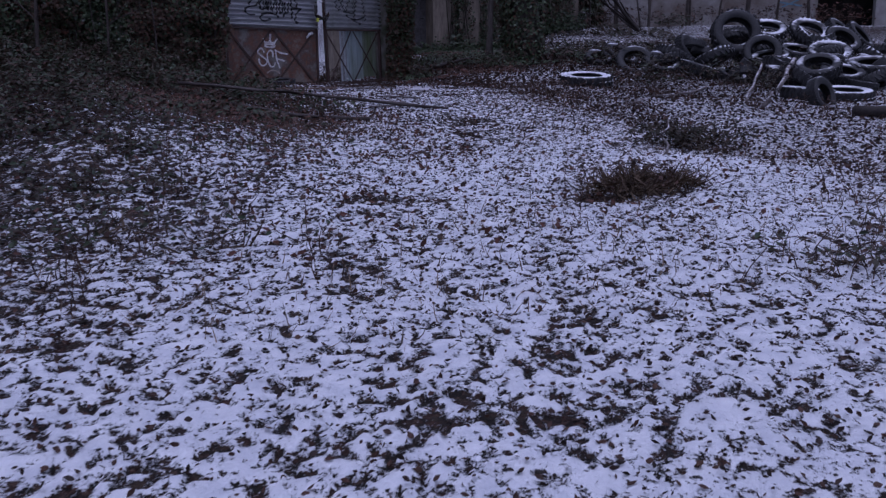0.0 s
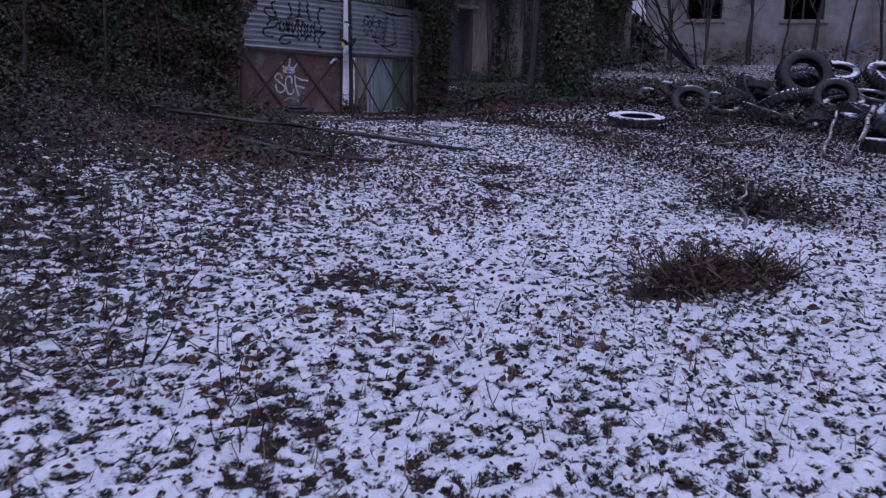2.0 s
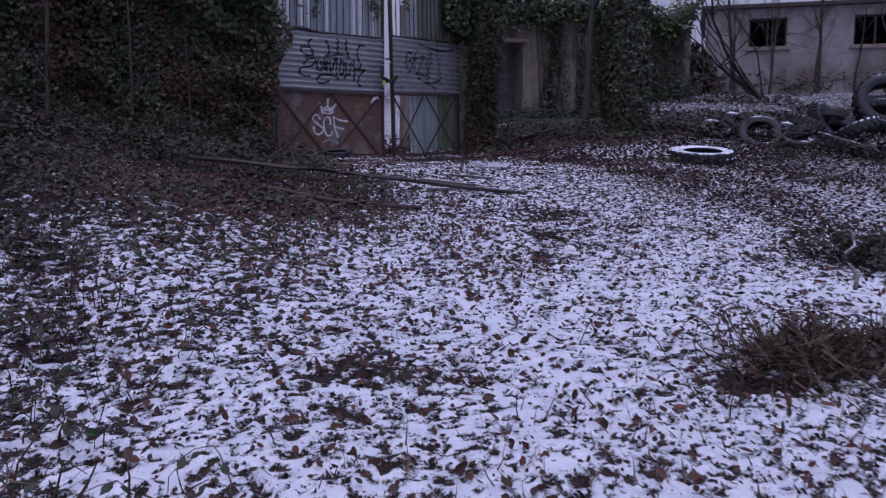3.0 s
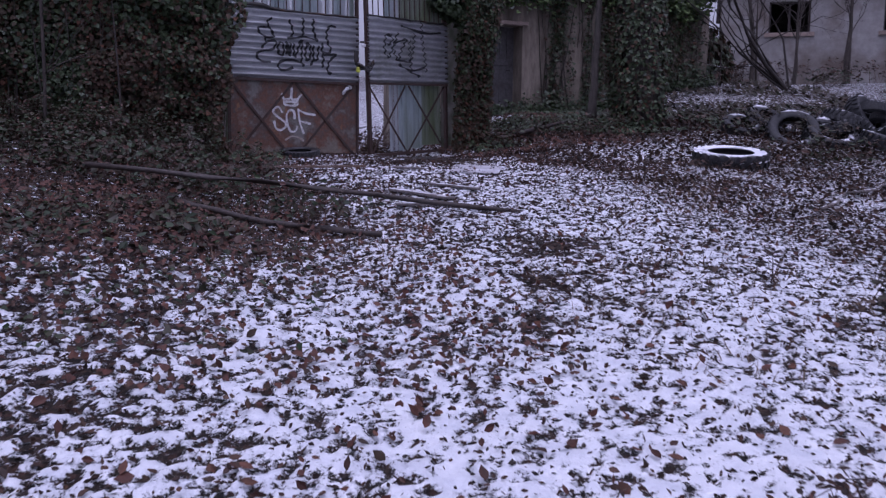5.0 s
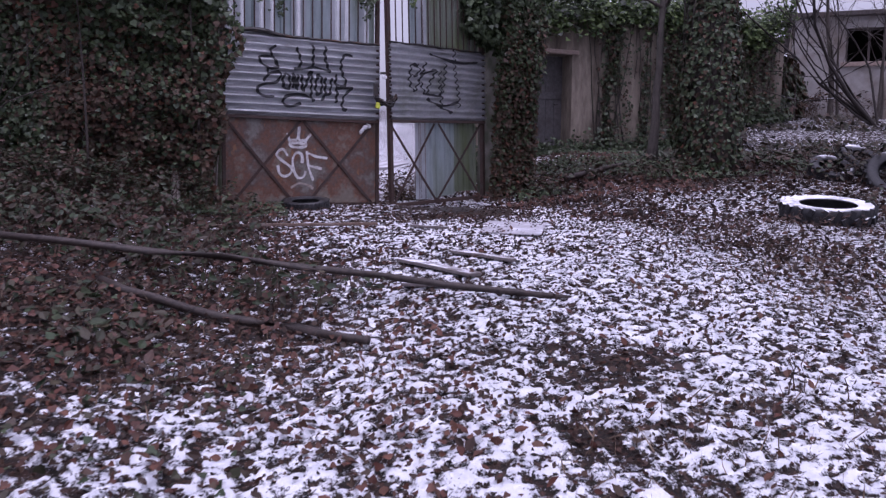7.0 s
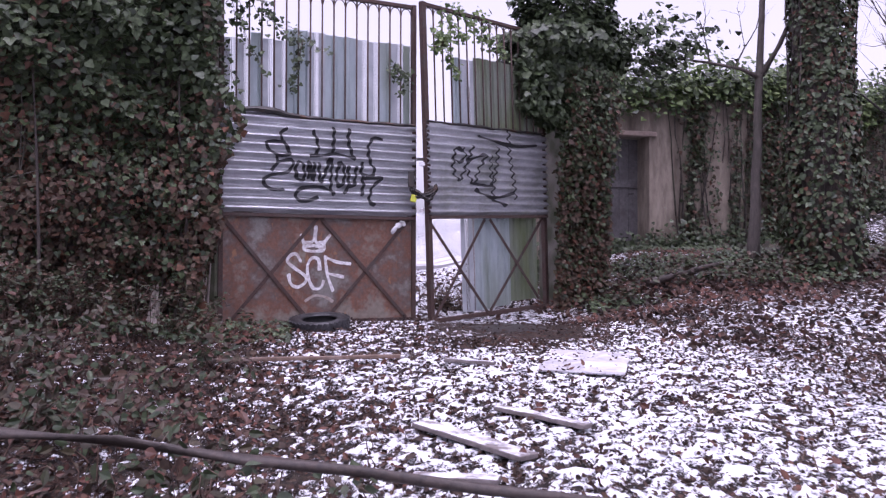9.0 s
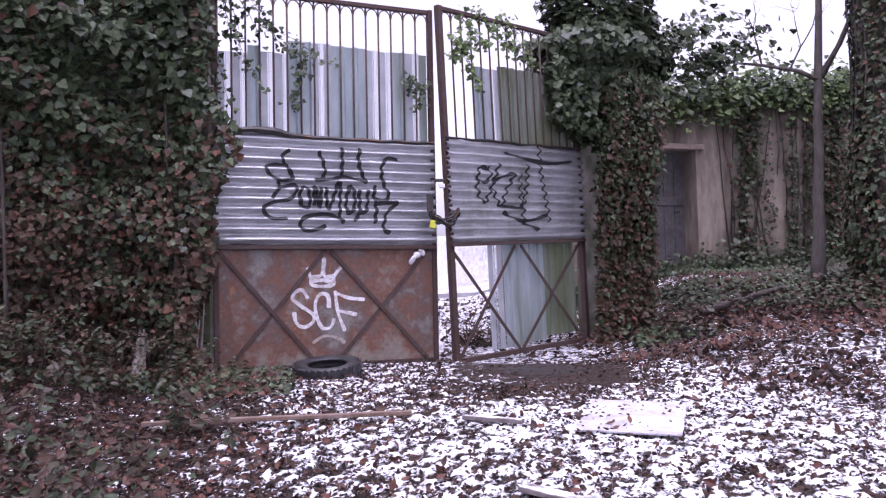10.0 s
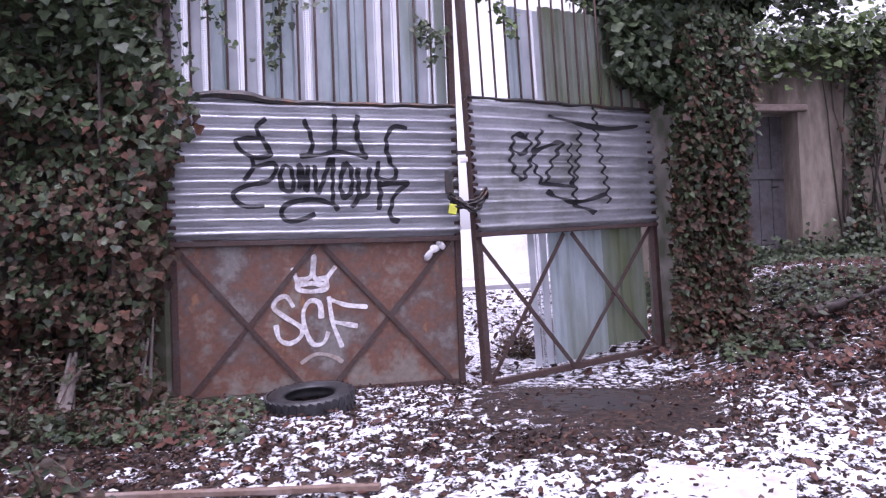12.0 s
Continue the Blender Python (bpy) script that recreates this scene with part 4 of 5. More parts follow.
    part("branchwork", bm, BARK, t, smooth=True)["kind"] = "stuff"


small_tree()


def bare_saplings():
    """Thin bare saplings in front of the building and by the ivy wall."""
    rng = np.random.RandomState(77)
    spots = [(15.2, 25.3, 4.2, 0.06), (16.4, 25.6, 4.6, 0.08), (17.6, 25.5, 4.0, 0.05), (18.4, 24.4, 4.5, 0.07), (18.7, 24.6, 4.2, 0.055), (20.0, 23.4, 4.6, 0.09), (20.9, 23.0, 4.0, 0.05), (21.5, 22.2, 4.2, 0.06), (16.9, 24.4, 3.4, 0.04), (19.3, 23.9, 3.6, 0.04), (15.6, 24.2, 3.2, 0.04)]
    for x, y, h, r in spots:
        z0 = gz(x, y) - 0.1
        t = thing("sapling", pose(x, y, z0), "thin bare sapling in front of the derelict building", "tree", "bare saplings")
        lean = rng.normal(0, 0.09, 2)
        bm = bmesh.new()
        pts = [(lean[0] * h * k / 6 + rng.normal(0, 0.03), lean[1] * h * k / 6, h * k / 6) for k in range(7)]
        tube(bm, pts, [r * (1 - 0.8 * k / 6) for k in range(7)], 7, False)
        part("trunk", bm, BARK, t, smooth=True)
        bm = bmesh.new()
        for k in range(7):
            i = rng.randint(2, 6)
            a = rng.uniform(0, 6.28)
            branches(bm, rng, pts[i], (math.cos(a) * 0.6, math.sin(a) * 0.6, 0.8), h * 0.28, r * 0.32, 2, 4)
        part("branchwork", bm, BARK, t, smooth=True)["kind"] = "stuff"
    # leaning snow-dusted tree
    x, y = 15.4, 22.6
    z0 = gz(x, y) - 0.1
    t = thing("fallen_tree", pose(x, y, z0), "leaning bare tree with snow on its branches", "tree")
    bm = bmesh.new()
    for d, ln, r in (((-0.62, 0.2, 0.62), 4.4, 0.05), ((-0.8, 0.2, 0.5), 3.8, 0.036), ((-0.35, 0.2, 0.85), 4.2, 0.042), ((-0.9, 0.1, 0.22), 2.8, 0.03), ((-0.5, 0.3, 0.8), 3.6, 0.032), ((-0.7, 0.1, 0.65), 3.4, 0.028), ((-0.2, 0.1, 0.95), 3.4, 0.03)):
        branches(bm, rng, (0, 0, 0), d, ln, r, 3, 6)
    part("branchwork", bm, BARK_SNOW, t, smooth=True)["kind"] = "stuff"
    for x, y, h, r in ((0.15, 16.2, 5.2, 0.024), (-0.9, 15.9, 5.0, 0.035), (-2.2, 15.4, 5.4, 0.045), (0.95, 16.7, 4.6, 0.016)):
        z0 = gz(x, y) - 0.1
        t = thing("sapling", pose(x, y, z0), "thin bare sapling against the ivy-covered wall", "tree", "saplings by the ivy")
        bm = bmesh.new()
        pts = [(0.05 * math.sin(k + x), 0.03 * math.cos(k * 2 + x), h * k / 6) for k in range(7)]
        tube(bm, pts, [r * (1 - 0.6 * k / 6) for k in range(7)], 7, False)
        part("trunk", bm, BARK, t, smooth=True)
        bm = bmesh.new()
        for k in range(5):
            a = rng.uniform(0, 6.28)
            branches(bm, rng, pts[rng.randint(1, 5)], (math.cos(a), math.sin(a) * 0.5, 0.6), 1.0, r * 0.35, 1, 4)
        part("branchwork", bm, BARK, t, smooth=True)["kind"] = "stuff"


bare_saplings()


# ---- ivy on the walls ----
def west_ivy():
    rng = np.random.RandomState(31)
    def sheet(n, x0, x1, z1, smin, smax):
        x = rng.uniform(x0, x1, n)
        z = 1.45 + (z1 - 1.45) * rng.uniform(0, 1, n)
        bul = 0.42 + 0.26 * np.sin(x * 2.6 + 0.5 * np.sin(z * 1.3)) + 0.16 * rough_field(x, z, 2.4, 8) + 0.10 * rough_field(x, z, 6.5, 18) + 0.10 * smooth01(3, 5.5, z)
        y = 17.55 - np.clip(bul, 0.04, 0.95) + rng.uniform(-0.14, 0.16, n)
        return x, y, z, (smin + (smax - smin) * rng.uniform(0, 1, n) ** 1.3) * (1 + 0.45 * smooth01(2.8, 4.2, z))
    a = sheet(52000, -3.2, 2.24, 6.4, 0.034, 0.076)
    b = sheet(11000, -13, -3.2, 6.4, 0.10, 0.17)
    x, y, z, s = [np.concatenate(q) for q in zip(a, b)]
    n = len(x)
    # ragged right-hand edge that hangs over the gate
    k = 2200
    ze = rng.uniform(1.6, 6.3, k)
    xe = 2.25 + (0.13 + 0.16 * rough_field(ze, ze * 0, 4, 3)) * rng.uniform(0, 1, k)
    ye = rng.uniform(17.2, 17.62, k)
    x, y, z, s = np.concatenate([x, xe]), np.concatenate([y, ye]), np.concatenate([z, ze]), np.concatenate([s, rng.uniform(0.045, 0.09, k)])
    n = len(x)
    pos = np.stack([x, y, z], 1)
    nor = facing(rng, n, (0.1, -1, 0.5), 0.56)
    up = facing(rng, n, (0, -0.2, -1), 0.6)
    brown = rng.uniform(0, 1, n) < np.clip(0.92 - 0.24 * (z - 1.6) + 0.42 * rough_field(x, z, 3, 9), 0.06, 0.88)
    t = thing("ivy", pose(-4, 17.2, 1.5), "dense dark ivy covering the whole boundary wall", "ivy", kind="stuff")
    leaves("foliage", pos[~brown], nor[~brown], up[~brown], s[~brown], lobed(), IVY_LEAF, t)
    leaves("withered_foliage", pos[brown], nor[brown], up[brown], s[brown], lobed(), IVY_BROWN, t)
    lines = []
    for _ in range(60):
        x0 = rng.uniform(-3.5, 2.2)
        yb = 17.5 - float(np.clip(0.40 + 0.26 * math.sin(x0 * 2.6), 0.05, 0.8))
        lines.append((wander(rng, (x0, yb + 0.02, 1.45), (x0 + rng.normal(0, 0.15), yb + 0.04, rng.uniform(2.6, 5.5)), 8, 0.05), rng.uniform(0.006, 0.022), 0.004))
    ob = stems("ivy_stem", lines, BARK)
    ob.parent, ob.matrix_parent_inverse = t, t.matrix_world.inverted()


west_ivy()


def ivy_root(x, y, z0, z1, r, seed, label, lean=0.26):
    """A thick pale old ivy root, gnarled, spreading at its foot."""
    rng = np.random.RandomState(seed)
    t = thing("ivy_root", pose(x, y, z0), label, "root")
    for k in range(7):
        top = (rng.normal(0, 0.02), lean, (z1 - z0) * rng.uniform(0.35, 1.0))
        foot = (rng.normal(0, r * 1.0), rng.normal(0, 0.04), -0.08)
        part("strand", tube(bmesh.new(), wander(rng, foot, top, 7, 0.02), [r * (0.8 - 0.09 * i) for i in range(8)], 7), PALE_ROOT, t, smooth=True)


ivy_root(2.27, 17.34, gz(2.27, 17.34), 2.45, 0.03, 3, "pale bare ivy root climbing the pillar", 0.06)
ivy_root(1.86, 17.0, gz(1.86, 17.0), 2.05, 0.06, 4, "thick pale gnarled ivy root at the wall foot")
ivy_root(0.75, 16.85, gz(0.75, 16.85), 2.0, 0.05, 5, "pale bare ivy root at the wall foot")


def local_to_world(pts, m):
    a = np.array(m)
    return pts @ a[:3, :3].T + a[:3, 3]


def north_ivy():
    rng = np.random.RandomState(41)
    base = PILLAR
    def add(t, name, pos, nor, size, mat, up=(0, 0, -1), spread=0.75):
        n = len(pos)
        leaves(name, local_to_world(pos, base), facing(rng, n, (0, 0, 0), 0.58) + nor @ np.array(base)[:3, :3].T, facing(rng, n, up, spread), size, lobed(), mat, t)
    # pillar and its crown, leaning out over the gate
    t = thing("ivy", pose(6.5, 18.8, 1.7), "bushy ivy swallowing the gate pillar", "ivy", kind="stuff")
    n = 14000
    z = rng.uniform(1.7, 4.5, n)
    side = rng.uniform(0, 1, n)
    u = np.where(side < 0.75, rng.uniform(-0.22, 0.46, n) + 0.06 * rough_field(z, z * 0, 3, 2), rng.uniform(0.33, 0.50, n))
    v = np.where(side < 0.75, -0.20 - rng.uniform(0, 0.22, n) * (1 + 0.6 * np.sin(z * 2)), rng.uniform(-0.35, 0.0, n))
    keep = ~((u < 0.12 + 0.1 * rough_field(z, z * 0, 5, 4)) & (z < 2.9) & (rng.uniform(0, 1, n) < 0.4))
    pos, z = np.stack([u, v, z], 1)[keep], z[keep]
    nor = np.tile([0.15, -1, 0.4], (len(pos), 1))
    brown = rng.uniform(0, 1, len(pos)) < np.clip(0.95 - 0.27 * (z - 1.7), 0.05, 0.88)
    s = 0.030 + 0.050 * rng.uniform(0, 1, len(pos)) ** 1.3
    add(t, "foliage", pos[~brown], nor[~brown], s[~brown], IVY_LEAF)
    add(t, "withered_foliage", pos[brown], nor[brown], s[brown], IVY_BROWN)
    n = 11000
    c = rng.normal(0, 1, (n, 3))
    c /= np.linalg.norm(c, axis=1, keepdims=True)
    rad = (0.72 + 0.28 * rough_field(np.arctan2(c[:, 1], c[:, 0]) * 2, c[:, 2] * 3, 1.7, 15)) * rng.uniform(0.7, 1.05, n)
    pos = c * rad[:, None] * np.array([1.15, 0.66, 0.85]) + np.array([0.12, 0.02, 4.85])
    add(t, "crown", pos, c + np.array([0, -0.3, 0.5]), rng.uniform(0.055, 0.115, n), IVY_LEAF)
    n = 2300
    c = rng.normal(0, 0.5, (n, 3))
    pos = c * np.array([1.15, 0.5, 0.42]) + np.array([1.35, 0.0, 4.95])
    pos = pos[rough_field(pos[:, 0], pos[:, 2], 6, 17) > -0.1]
    add(t, "crown", pos, np.tile([0, -0.6, 0.7], (len(pos), 1)), rng.uniform(0.055, 0.11, len(pos)), IVY_LEAF)
    # lower skirt over the right end of the gate
    n = 1800
    pos = np.stack([rng.uniform(-0.75, 0.2, n), rng.uniform(-0.35, 0.05, n), rng.uniform(3.75, 4.4, n)], 1)
    pos[:, 2] += 0.35 * np.clip(-pos[:, 0], 0, 1)
    add(t, "skirt", pos, np.tile([0, -1, 0.5], (n, 1)), rng.uniform(0.05, 0.10, n), IVY_LEAF)
    lines = [(wander(rng, tuple(local_to_world(np.array([[a, -0.2, 1.6]]), PILLAR)[0]), tuple(local_to_world(np.array([[a + rng.normal(0, 0.1), -0.2, 4.4]]), PILLAR)[0]), 8, 0.05), 0.016, 0.007) for a in rng.uniform(0.0, 0.5, 26)]
    ob = stems("ivy_stem", lines, BARK)
    ob.parent, ob.matrix_parent_inverse = t, t.matrix_world.inverted()
    # along the wall top
    base = WALL
    t = thing("ivy", pose(10, 23, 5), "fresh green ivy along the wall top with strands hanging down", "ivy", kind="stuff")
    n = 12500
    u = rng.uniform(-2.4, 5.3, n)
    top = 5.28 + 0.2 * rough_field(u, u * 0, 2.2, 6) + 0.1 * smooth01(0.5, 3, u)
    z = top + rng.normal(0, 0.20, n)
    v = rng.uniform(-0.3, 0.65, n)
    pos = np.stack([u, v, z], 1)
    bright = rng.uniform(0, 1, n) < 0.72
    nor = np.tile([0, -0.8, 0.9], (n, 1))
    s = rng.uniform(0.06, 0.12, n)
    add(t, "foliage", pos[~bright], nor[~bright], s[~bright], IVY_LEAF)
    add(t, "fresh_foliage", pos[bright], nor[bright], s[bright], IVY_BRIGHT)
    n = 5400
    strand = rng.choice(np.concatenate([rng.uniform(0.55, 1.6, 9), rng.uniform(1.4, 5.2, 36)]), n)
    hang = rng.uniform(0, 1, n) ** 0.8
    z = 5.2 - hang * (1.0 + 1.7 * np.abs(np.sin(strand * 7.3)))
    pos = np.stack([strand + rng.normal(0, 0.07, n), rng.uniform(-0.14, -0.02, n), z], 1)
    br = rng.uniform(0, 1, n) < 0.4
    s = rng.uniform(0.045, 0.085, n)
    nor = np.tile([0, -1, 0.4], (n, 1))
    add(t, "strands", pos[~br], nor[~br], s[~br], IVY_LEAF)
    add(t, "withered_strands", pos[br], nor[br], s[br], IVY_BROWN)
    n = 4200
    u = rng.uniform(-2.5, 5.2, n)
    p = local_to_world(np.stack([u, 0 * u, 0 * u], 1), WALL)
    pos = np.stack([u, rng.uniform(-0.4, -0.02, n), ground_z(p[:, 0], p[:, 1]) + rng.exponential(0.13, n)], 1)
    pos = pos[~((pos[:, 0] > -1.05) & (pos[:, 0] < -0.1) & (pos[:, 2] > 2.75))]
    add(t, "foot_growth", pos, np.tile([0, -0.7, 0.8], (len(pos), 1)), rng.uniform(0.05, 0.09, len(pos)), IVY_LEAF)
    lines = [(wander(rng, tuple(local_to_world(np.array([[a, -0.03, 2.4]]), WALL)[0]), tuple(local_to_world(np.array([[a + rng.normal(0, 0.2), -0.03, 5.1]]), WALL)[0]), 8, 0.06), 0.018, 0.007) for a in np.concatenate([rng.uniform(0.4, 1.6, 12), rng.uniform(1.4, 5.2, 24)])]
    ob = stems("ivy_stem", lines, BARK)
    ob.parent, ob.matrix_parent_inverse = t, t.matrix_world.inverted()
    # the far stretch of wall
    t = thing("ivy", pose(15, 25, 3), "dark ivy and scrub over the far wall", "ivy", kind="stuff")
    n = 2600
    f = rng.uniform(0, 1, n)
    pos = np.stack([13.95 + 3.8 * f, 24.35 + 4.95 * f, 2.6 + rng.uniform(0, 1, n) * 2.2], 1) + np.stack([0.83 * rng.uniform(0, 0.5, n), -0.56 * rng.uniform(0, 0.5, n), 0 * f], 1)
    br = rng.uniform(0, 1, n) < 0.5
    leaves("foliage", pos[~br], facing(rng, int((~br).sum()), (0.8, -0.6, 0.4), 0.4), facing(rng, int((~br).sum()), (0, 0, -1), 0.5), rng.uniform(0.1, 0.2, int((~br).sum())), lobed(), IVY_LEAF, t)
    leaves("withered_foliage", pos[br], facing(rng, int(br.sum()), (0.8, -0.6, 0.4), 0.4), facing(rng, int(br.sum()), (0, 0, -1), 0.5), rng.uniform(0.1, 0.2, int(br.sum())), lobed(), IVY_BROWN, t)


north_ivy()


def gate_ivy():
    """Thin trailing sprays across the bars."""
    rng = np.random.RandomState(61)
    for m, spots, mat, label in ((LEFT, [(0.05, 5.1, 0.35, 4.3), (0.2, 5.1, 0.5, 4.75), (0.45, 4.8, 0.95, 4.5), (0.85, 4.55, 0.8, 4.0), (0.0, 4.7, 0.1, 4.0), (0.1, 5.2, 0.15, 4.7), (1.9, 4.4, 1.95, 4.1)], IVY_LEAF, "trailing ivy sprays across the gate bars"),
                                 (RIGHT, [(0.15, 4.6, 0.4, 4.8), (0.3, 5.0, 0.7, 4.7), (0.5, 5.1, 1.0, 4.8), (0.2, 4.8, 0.35, 4.4), (0.9, 5.1, 1.4, 4.7)], IVY_BRIGHT, "yellow-green ivy sprays across the gate bars")):
        t = thing("ivy_spray", m @ pose(0.5, -0.06, 4.6), label, "ivy", kind="stuff")
        lines, pos = [], []
        for a, b, c, d in spots:
            for _ in range(2):
                pts = wander(rng, (a, -0.05, b), (c + rng.normal(0, 0.08), -0.06, d + rng.normal(0, 0.08)), 7, 0.10)
                w = [tuple(m @ Vector(p)) for p in pts]
                lines.append((w, 0.004, 0.002))
                for p in w:
                    for _ in range(5):
                        pos.append(np.array(p) + rng.normal(0, 0.04, 3))
        ob = stems("stem", lines, STEM, None, 4)
        ob.parent, ob.matrix_parent_inverse = t, t.matrix_world.inverted()
        pos = np.array(pos)
        leaves("foliage", pos, facing(rng, len(pos), (0, -1, 0.5), 0.5), facing(rng, len(pos), (0, 0, -1), 0.6), rng.uniform(0.03, 0.065, len(pos)), lobed(), mat, t)


gate_ivy()


# ---- tyres ----
def tyre(R, W, mat, lugs, label, group, m, car=False):
    """A tyre lying on its side, hollow, with tread blocks; its foot at z = 0."""
    t = thing("tyre", m, label, "tyre", group)
    r = R * (0.60 if not car else 0.56)
    prof = [(r, 0.16), (r + 0.02, 0.08), (R * 0.80, 0.0), (R * 0.93, 0.03), (R * 0.985, 0.14), (R, 0.35), (R, 0.65), (R * 0.985, 0.86), (R * 0.93, 0.97), (R * 0.80, 1.0), (r + 0.02, 0.92), (r, 0.84), (r + 0.025, 0.80), (R * 0.82, 0.9), (R * 0.93, 0.75), (R * 0.945, 0.5), (R * 0.93, 0.25), (R * 0.82, 0.1), (r + 0.025, 0.2)]
    seg = 40
    bm = bmesh.new()
    rings = [[bm.verts.new((math.cos(a) * q, math.sin(a) * q, h * W)) for q, h in prof] for a in (2 * math.pi * k / seg for k in range(seg))]
    k = len(prof)
    for i in range(seg):
        a, b = rings[i], rings[(i + 1) % seg]
        for j in range(k):
            bm.faces.new((a[j], a[(j + 1) % k], b[(j + 1) % k], b[j]))
    bmesh.ops.recalc_face_normals(bm, faces=bm.faces[:])
    part("carcass", bm, mat, t, smooth=True)
    bm = bmesh.new()
    for i in range(lugs):
        a = 2 * math.pi * i / lugs
        for half in (0, 1):
            aa = a + half * math.pi / lugs
            lo, hi = (0.02, 0.52) if half == 0 else (0.48, 0.98)
            q = pose(0, 0, 0, 0, 0, math.degrees(aa)) @ pose(R * 1.0, 0, W * (lo + hi) / 2, (24 if half == 0 else -24), 0, 0)
            w = 2 * math.pi * R / lugs
            bmesh.ops.create_cube(bm, size=1, matrix=q @ Matrix.Diagonal((R * 0.085 if not car else 0.009, w * (0.36 if not car else 0.7), W * (hi - lo) * 0.9, 1)))
    part("tread", bm, mat, t)
    return t


lone = tyre(0.53, 0.20, TYRE_SNOWY, 22, "large tractor tyre lying flat, its rim white with snow", "", pose(9.58, 16.05, 1.575, 8, -4, 10))
tyre(0.29, 0.14, TYRE_WET, 34, "worn black car tyre lying flat at the gate", "", pose(3.36, 17.42, gz(3.36, 17.42) - 0.005, 8, -2, 0), True)


def tyre_pile():
    """A dump of tyres: named ones as they lie, then others underneath and between."""
    rng = np.random.RandomState(9)
    big = tyre(0.60, 0.34, TYRE, 22, "old tractor tyre in a snowy tyre dump", "tyre dump", pose(0, 0, -50))
    mid = tyre(0.45, 0.24, TYRE, 26, "old lorry tyre in a snowy tyre dump", "tyre dump", pose(0, 0, -50))
    car = tyre(0.33, 0.19, TYRE, 36, "old car tyre in a snowy tyre dump", "tyre dump", pose(0, 0, -50), True)
    snow = tyre(0.50, 0.24, TYRE_SNOWY, 24, "snow-topped lorry tyre in a tyre dump", "tyre dump", pose(0, 0, -50))
    # kind, x, y, height of the middle above ground, tilt out of the heap, turn
    spots = [(mid, 11.92, 17.74, 0.25, 50, 10), (mid, 12.52, 17.55, 0.2, 25, -20), (mid, 13.9, 18.3, 0.45, 60, 20), (big, 15.0, 17.9, 0.95, 68, 4), (snow, 16.9, 18.9, 0.75, 30, 0), (mid, 14.9, 16.8, 0.62, 62, -15),
             (snow, 16.9, 17.4, 0.95, 38, -8), (mid, 17.5, 16.9, 0.8, 45, 15), (snow, 16.2, 16.0, 0.6, 32, 5), (car, 15.5, 15.1, 0.4, 75, 10), (big, 15.8, 14.3, 0.5, 14, 0), (snow, 12.64, 12.94, 0.14, 6, 0),
             (car, 11.9, 11.9, 0.28, 70, -25), (snow, 13.2, 12.6, 0.15, 9, 20), (big, 14.0, 14.8, 0.3, 12, 0), (car, 13.2, 15.8, 0.2, 25, 0), (mid, 12.9, 16.6, 0.3, 18, 0), (car, 14.1, 16.2, 0.3, 40, 30), (mid, 12.2, 18.8, 0.25, 35, 0),
             (car, 11.3, 18.4, 0.2, 30, -40), (mid, 15.8, 16.6, 0.55, 20, 0), (mid, 16.6, 15.0, 0.4, 28, 0), (car, 14.9, 13.8, 0.2, 12, 0), (mid, 17.2, 14.2, 0.4, 22, 0), (snow, 18.2, 15.6, 0.8, 30, 0), (mid, 18.6, 17.4, 0.7, 50, 0), (car, 15.6, 18.7, 0.6, 44, 0), (mid, 14.5, 18.9, 0.4, 30, 30)]
    for src, x, y, h, tilt, turn in spots:
        to = math.degrees(math.atan2(-y, -x)) + turn + 90
        W = {big: 0.34, mid: 0.24, car: 0.19, snow: 0.24}[src]
        copy_thing(src, pose(x, y, gz(x, y) + h * 0.8 - 0.05, 0, 0, to) @ pose(0, 0, 0, tilt, 0, rng.uniform(0, 90)) @ pose(0, 0, -W / 2))
    for k in range(34):
        x, y = rng.uniform(12.3, 18.8), rng.uniform(13.6, 18.8)
        if (x - 12) * 0.8 + (18.5 - y) * -0.6 < -1.6:
            continue
        src = (mid, car, mid, snow)[k % 4]
        copy_thing(src, pose(x, y, gz(x, y) + rng.uniform(-0.05, 0.45) * smooth01(12, 14.5, x), rng.uniform(-40, 40), rng.uniform(-40, 40), rng.uniform(0, 360)))
    for o in (big, mid, car, snow):
        for c in list(o.children_recursive):
            bpy.data.objects.remove(c)
        bpy.data.objects.remove(o)


tyre_pile()


# ---- logs, planks and boards ----
def log(name, a, b, r0, r1, mat, label, category, lift=0.0, seed=1, sag=0.0, ends=None):
    rng = np.random.RandomState(seed)
    n = 9
    pts = []
    for i in range(n):
        f = i / (n - 1)
        x, y = a[0] + (b[0] - a[0]) * f + rng.normal(0, 0.02), a[1] + (b[1] - a[1]) * f + rng.normal(0, 0.02)
        r = r0 + (r1 - r0) * f
        pts.append((x, y, ends[0] + (ends[1] - ends[0]) * f + rng.normal(0, 0.006) if ends else gz(x, y) + r * 0.7 + 0.025 + lift + sag * f))
    ob = part(name, tube(bmesh.new(), pts, [(r0 + (r1 - r0) * i / (n - 1)) * rng.uniform(0.92, 1.06) for i in range(n)], 10), mat, smooth=True)
    return tagged(ob, label, category)


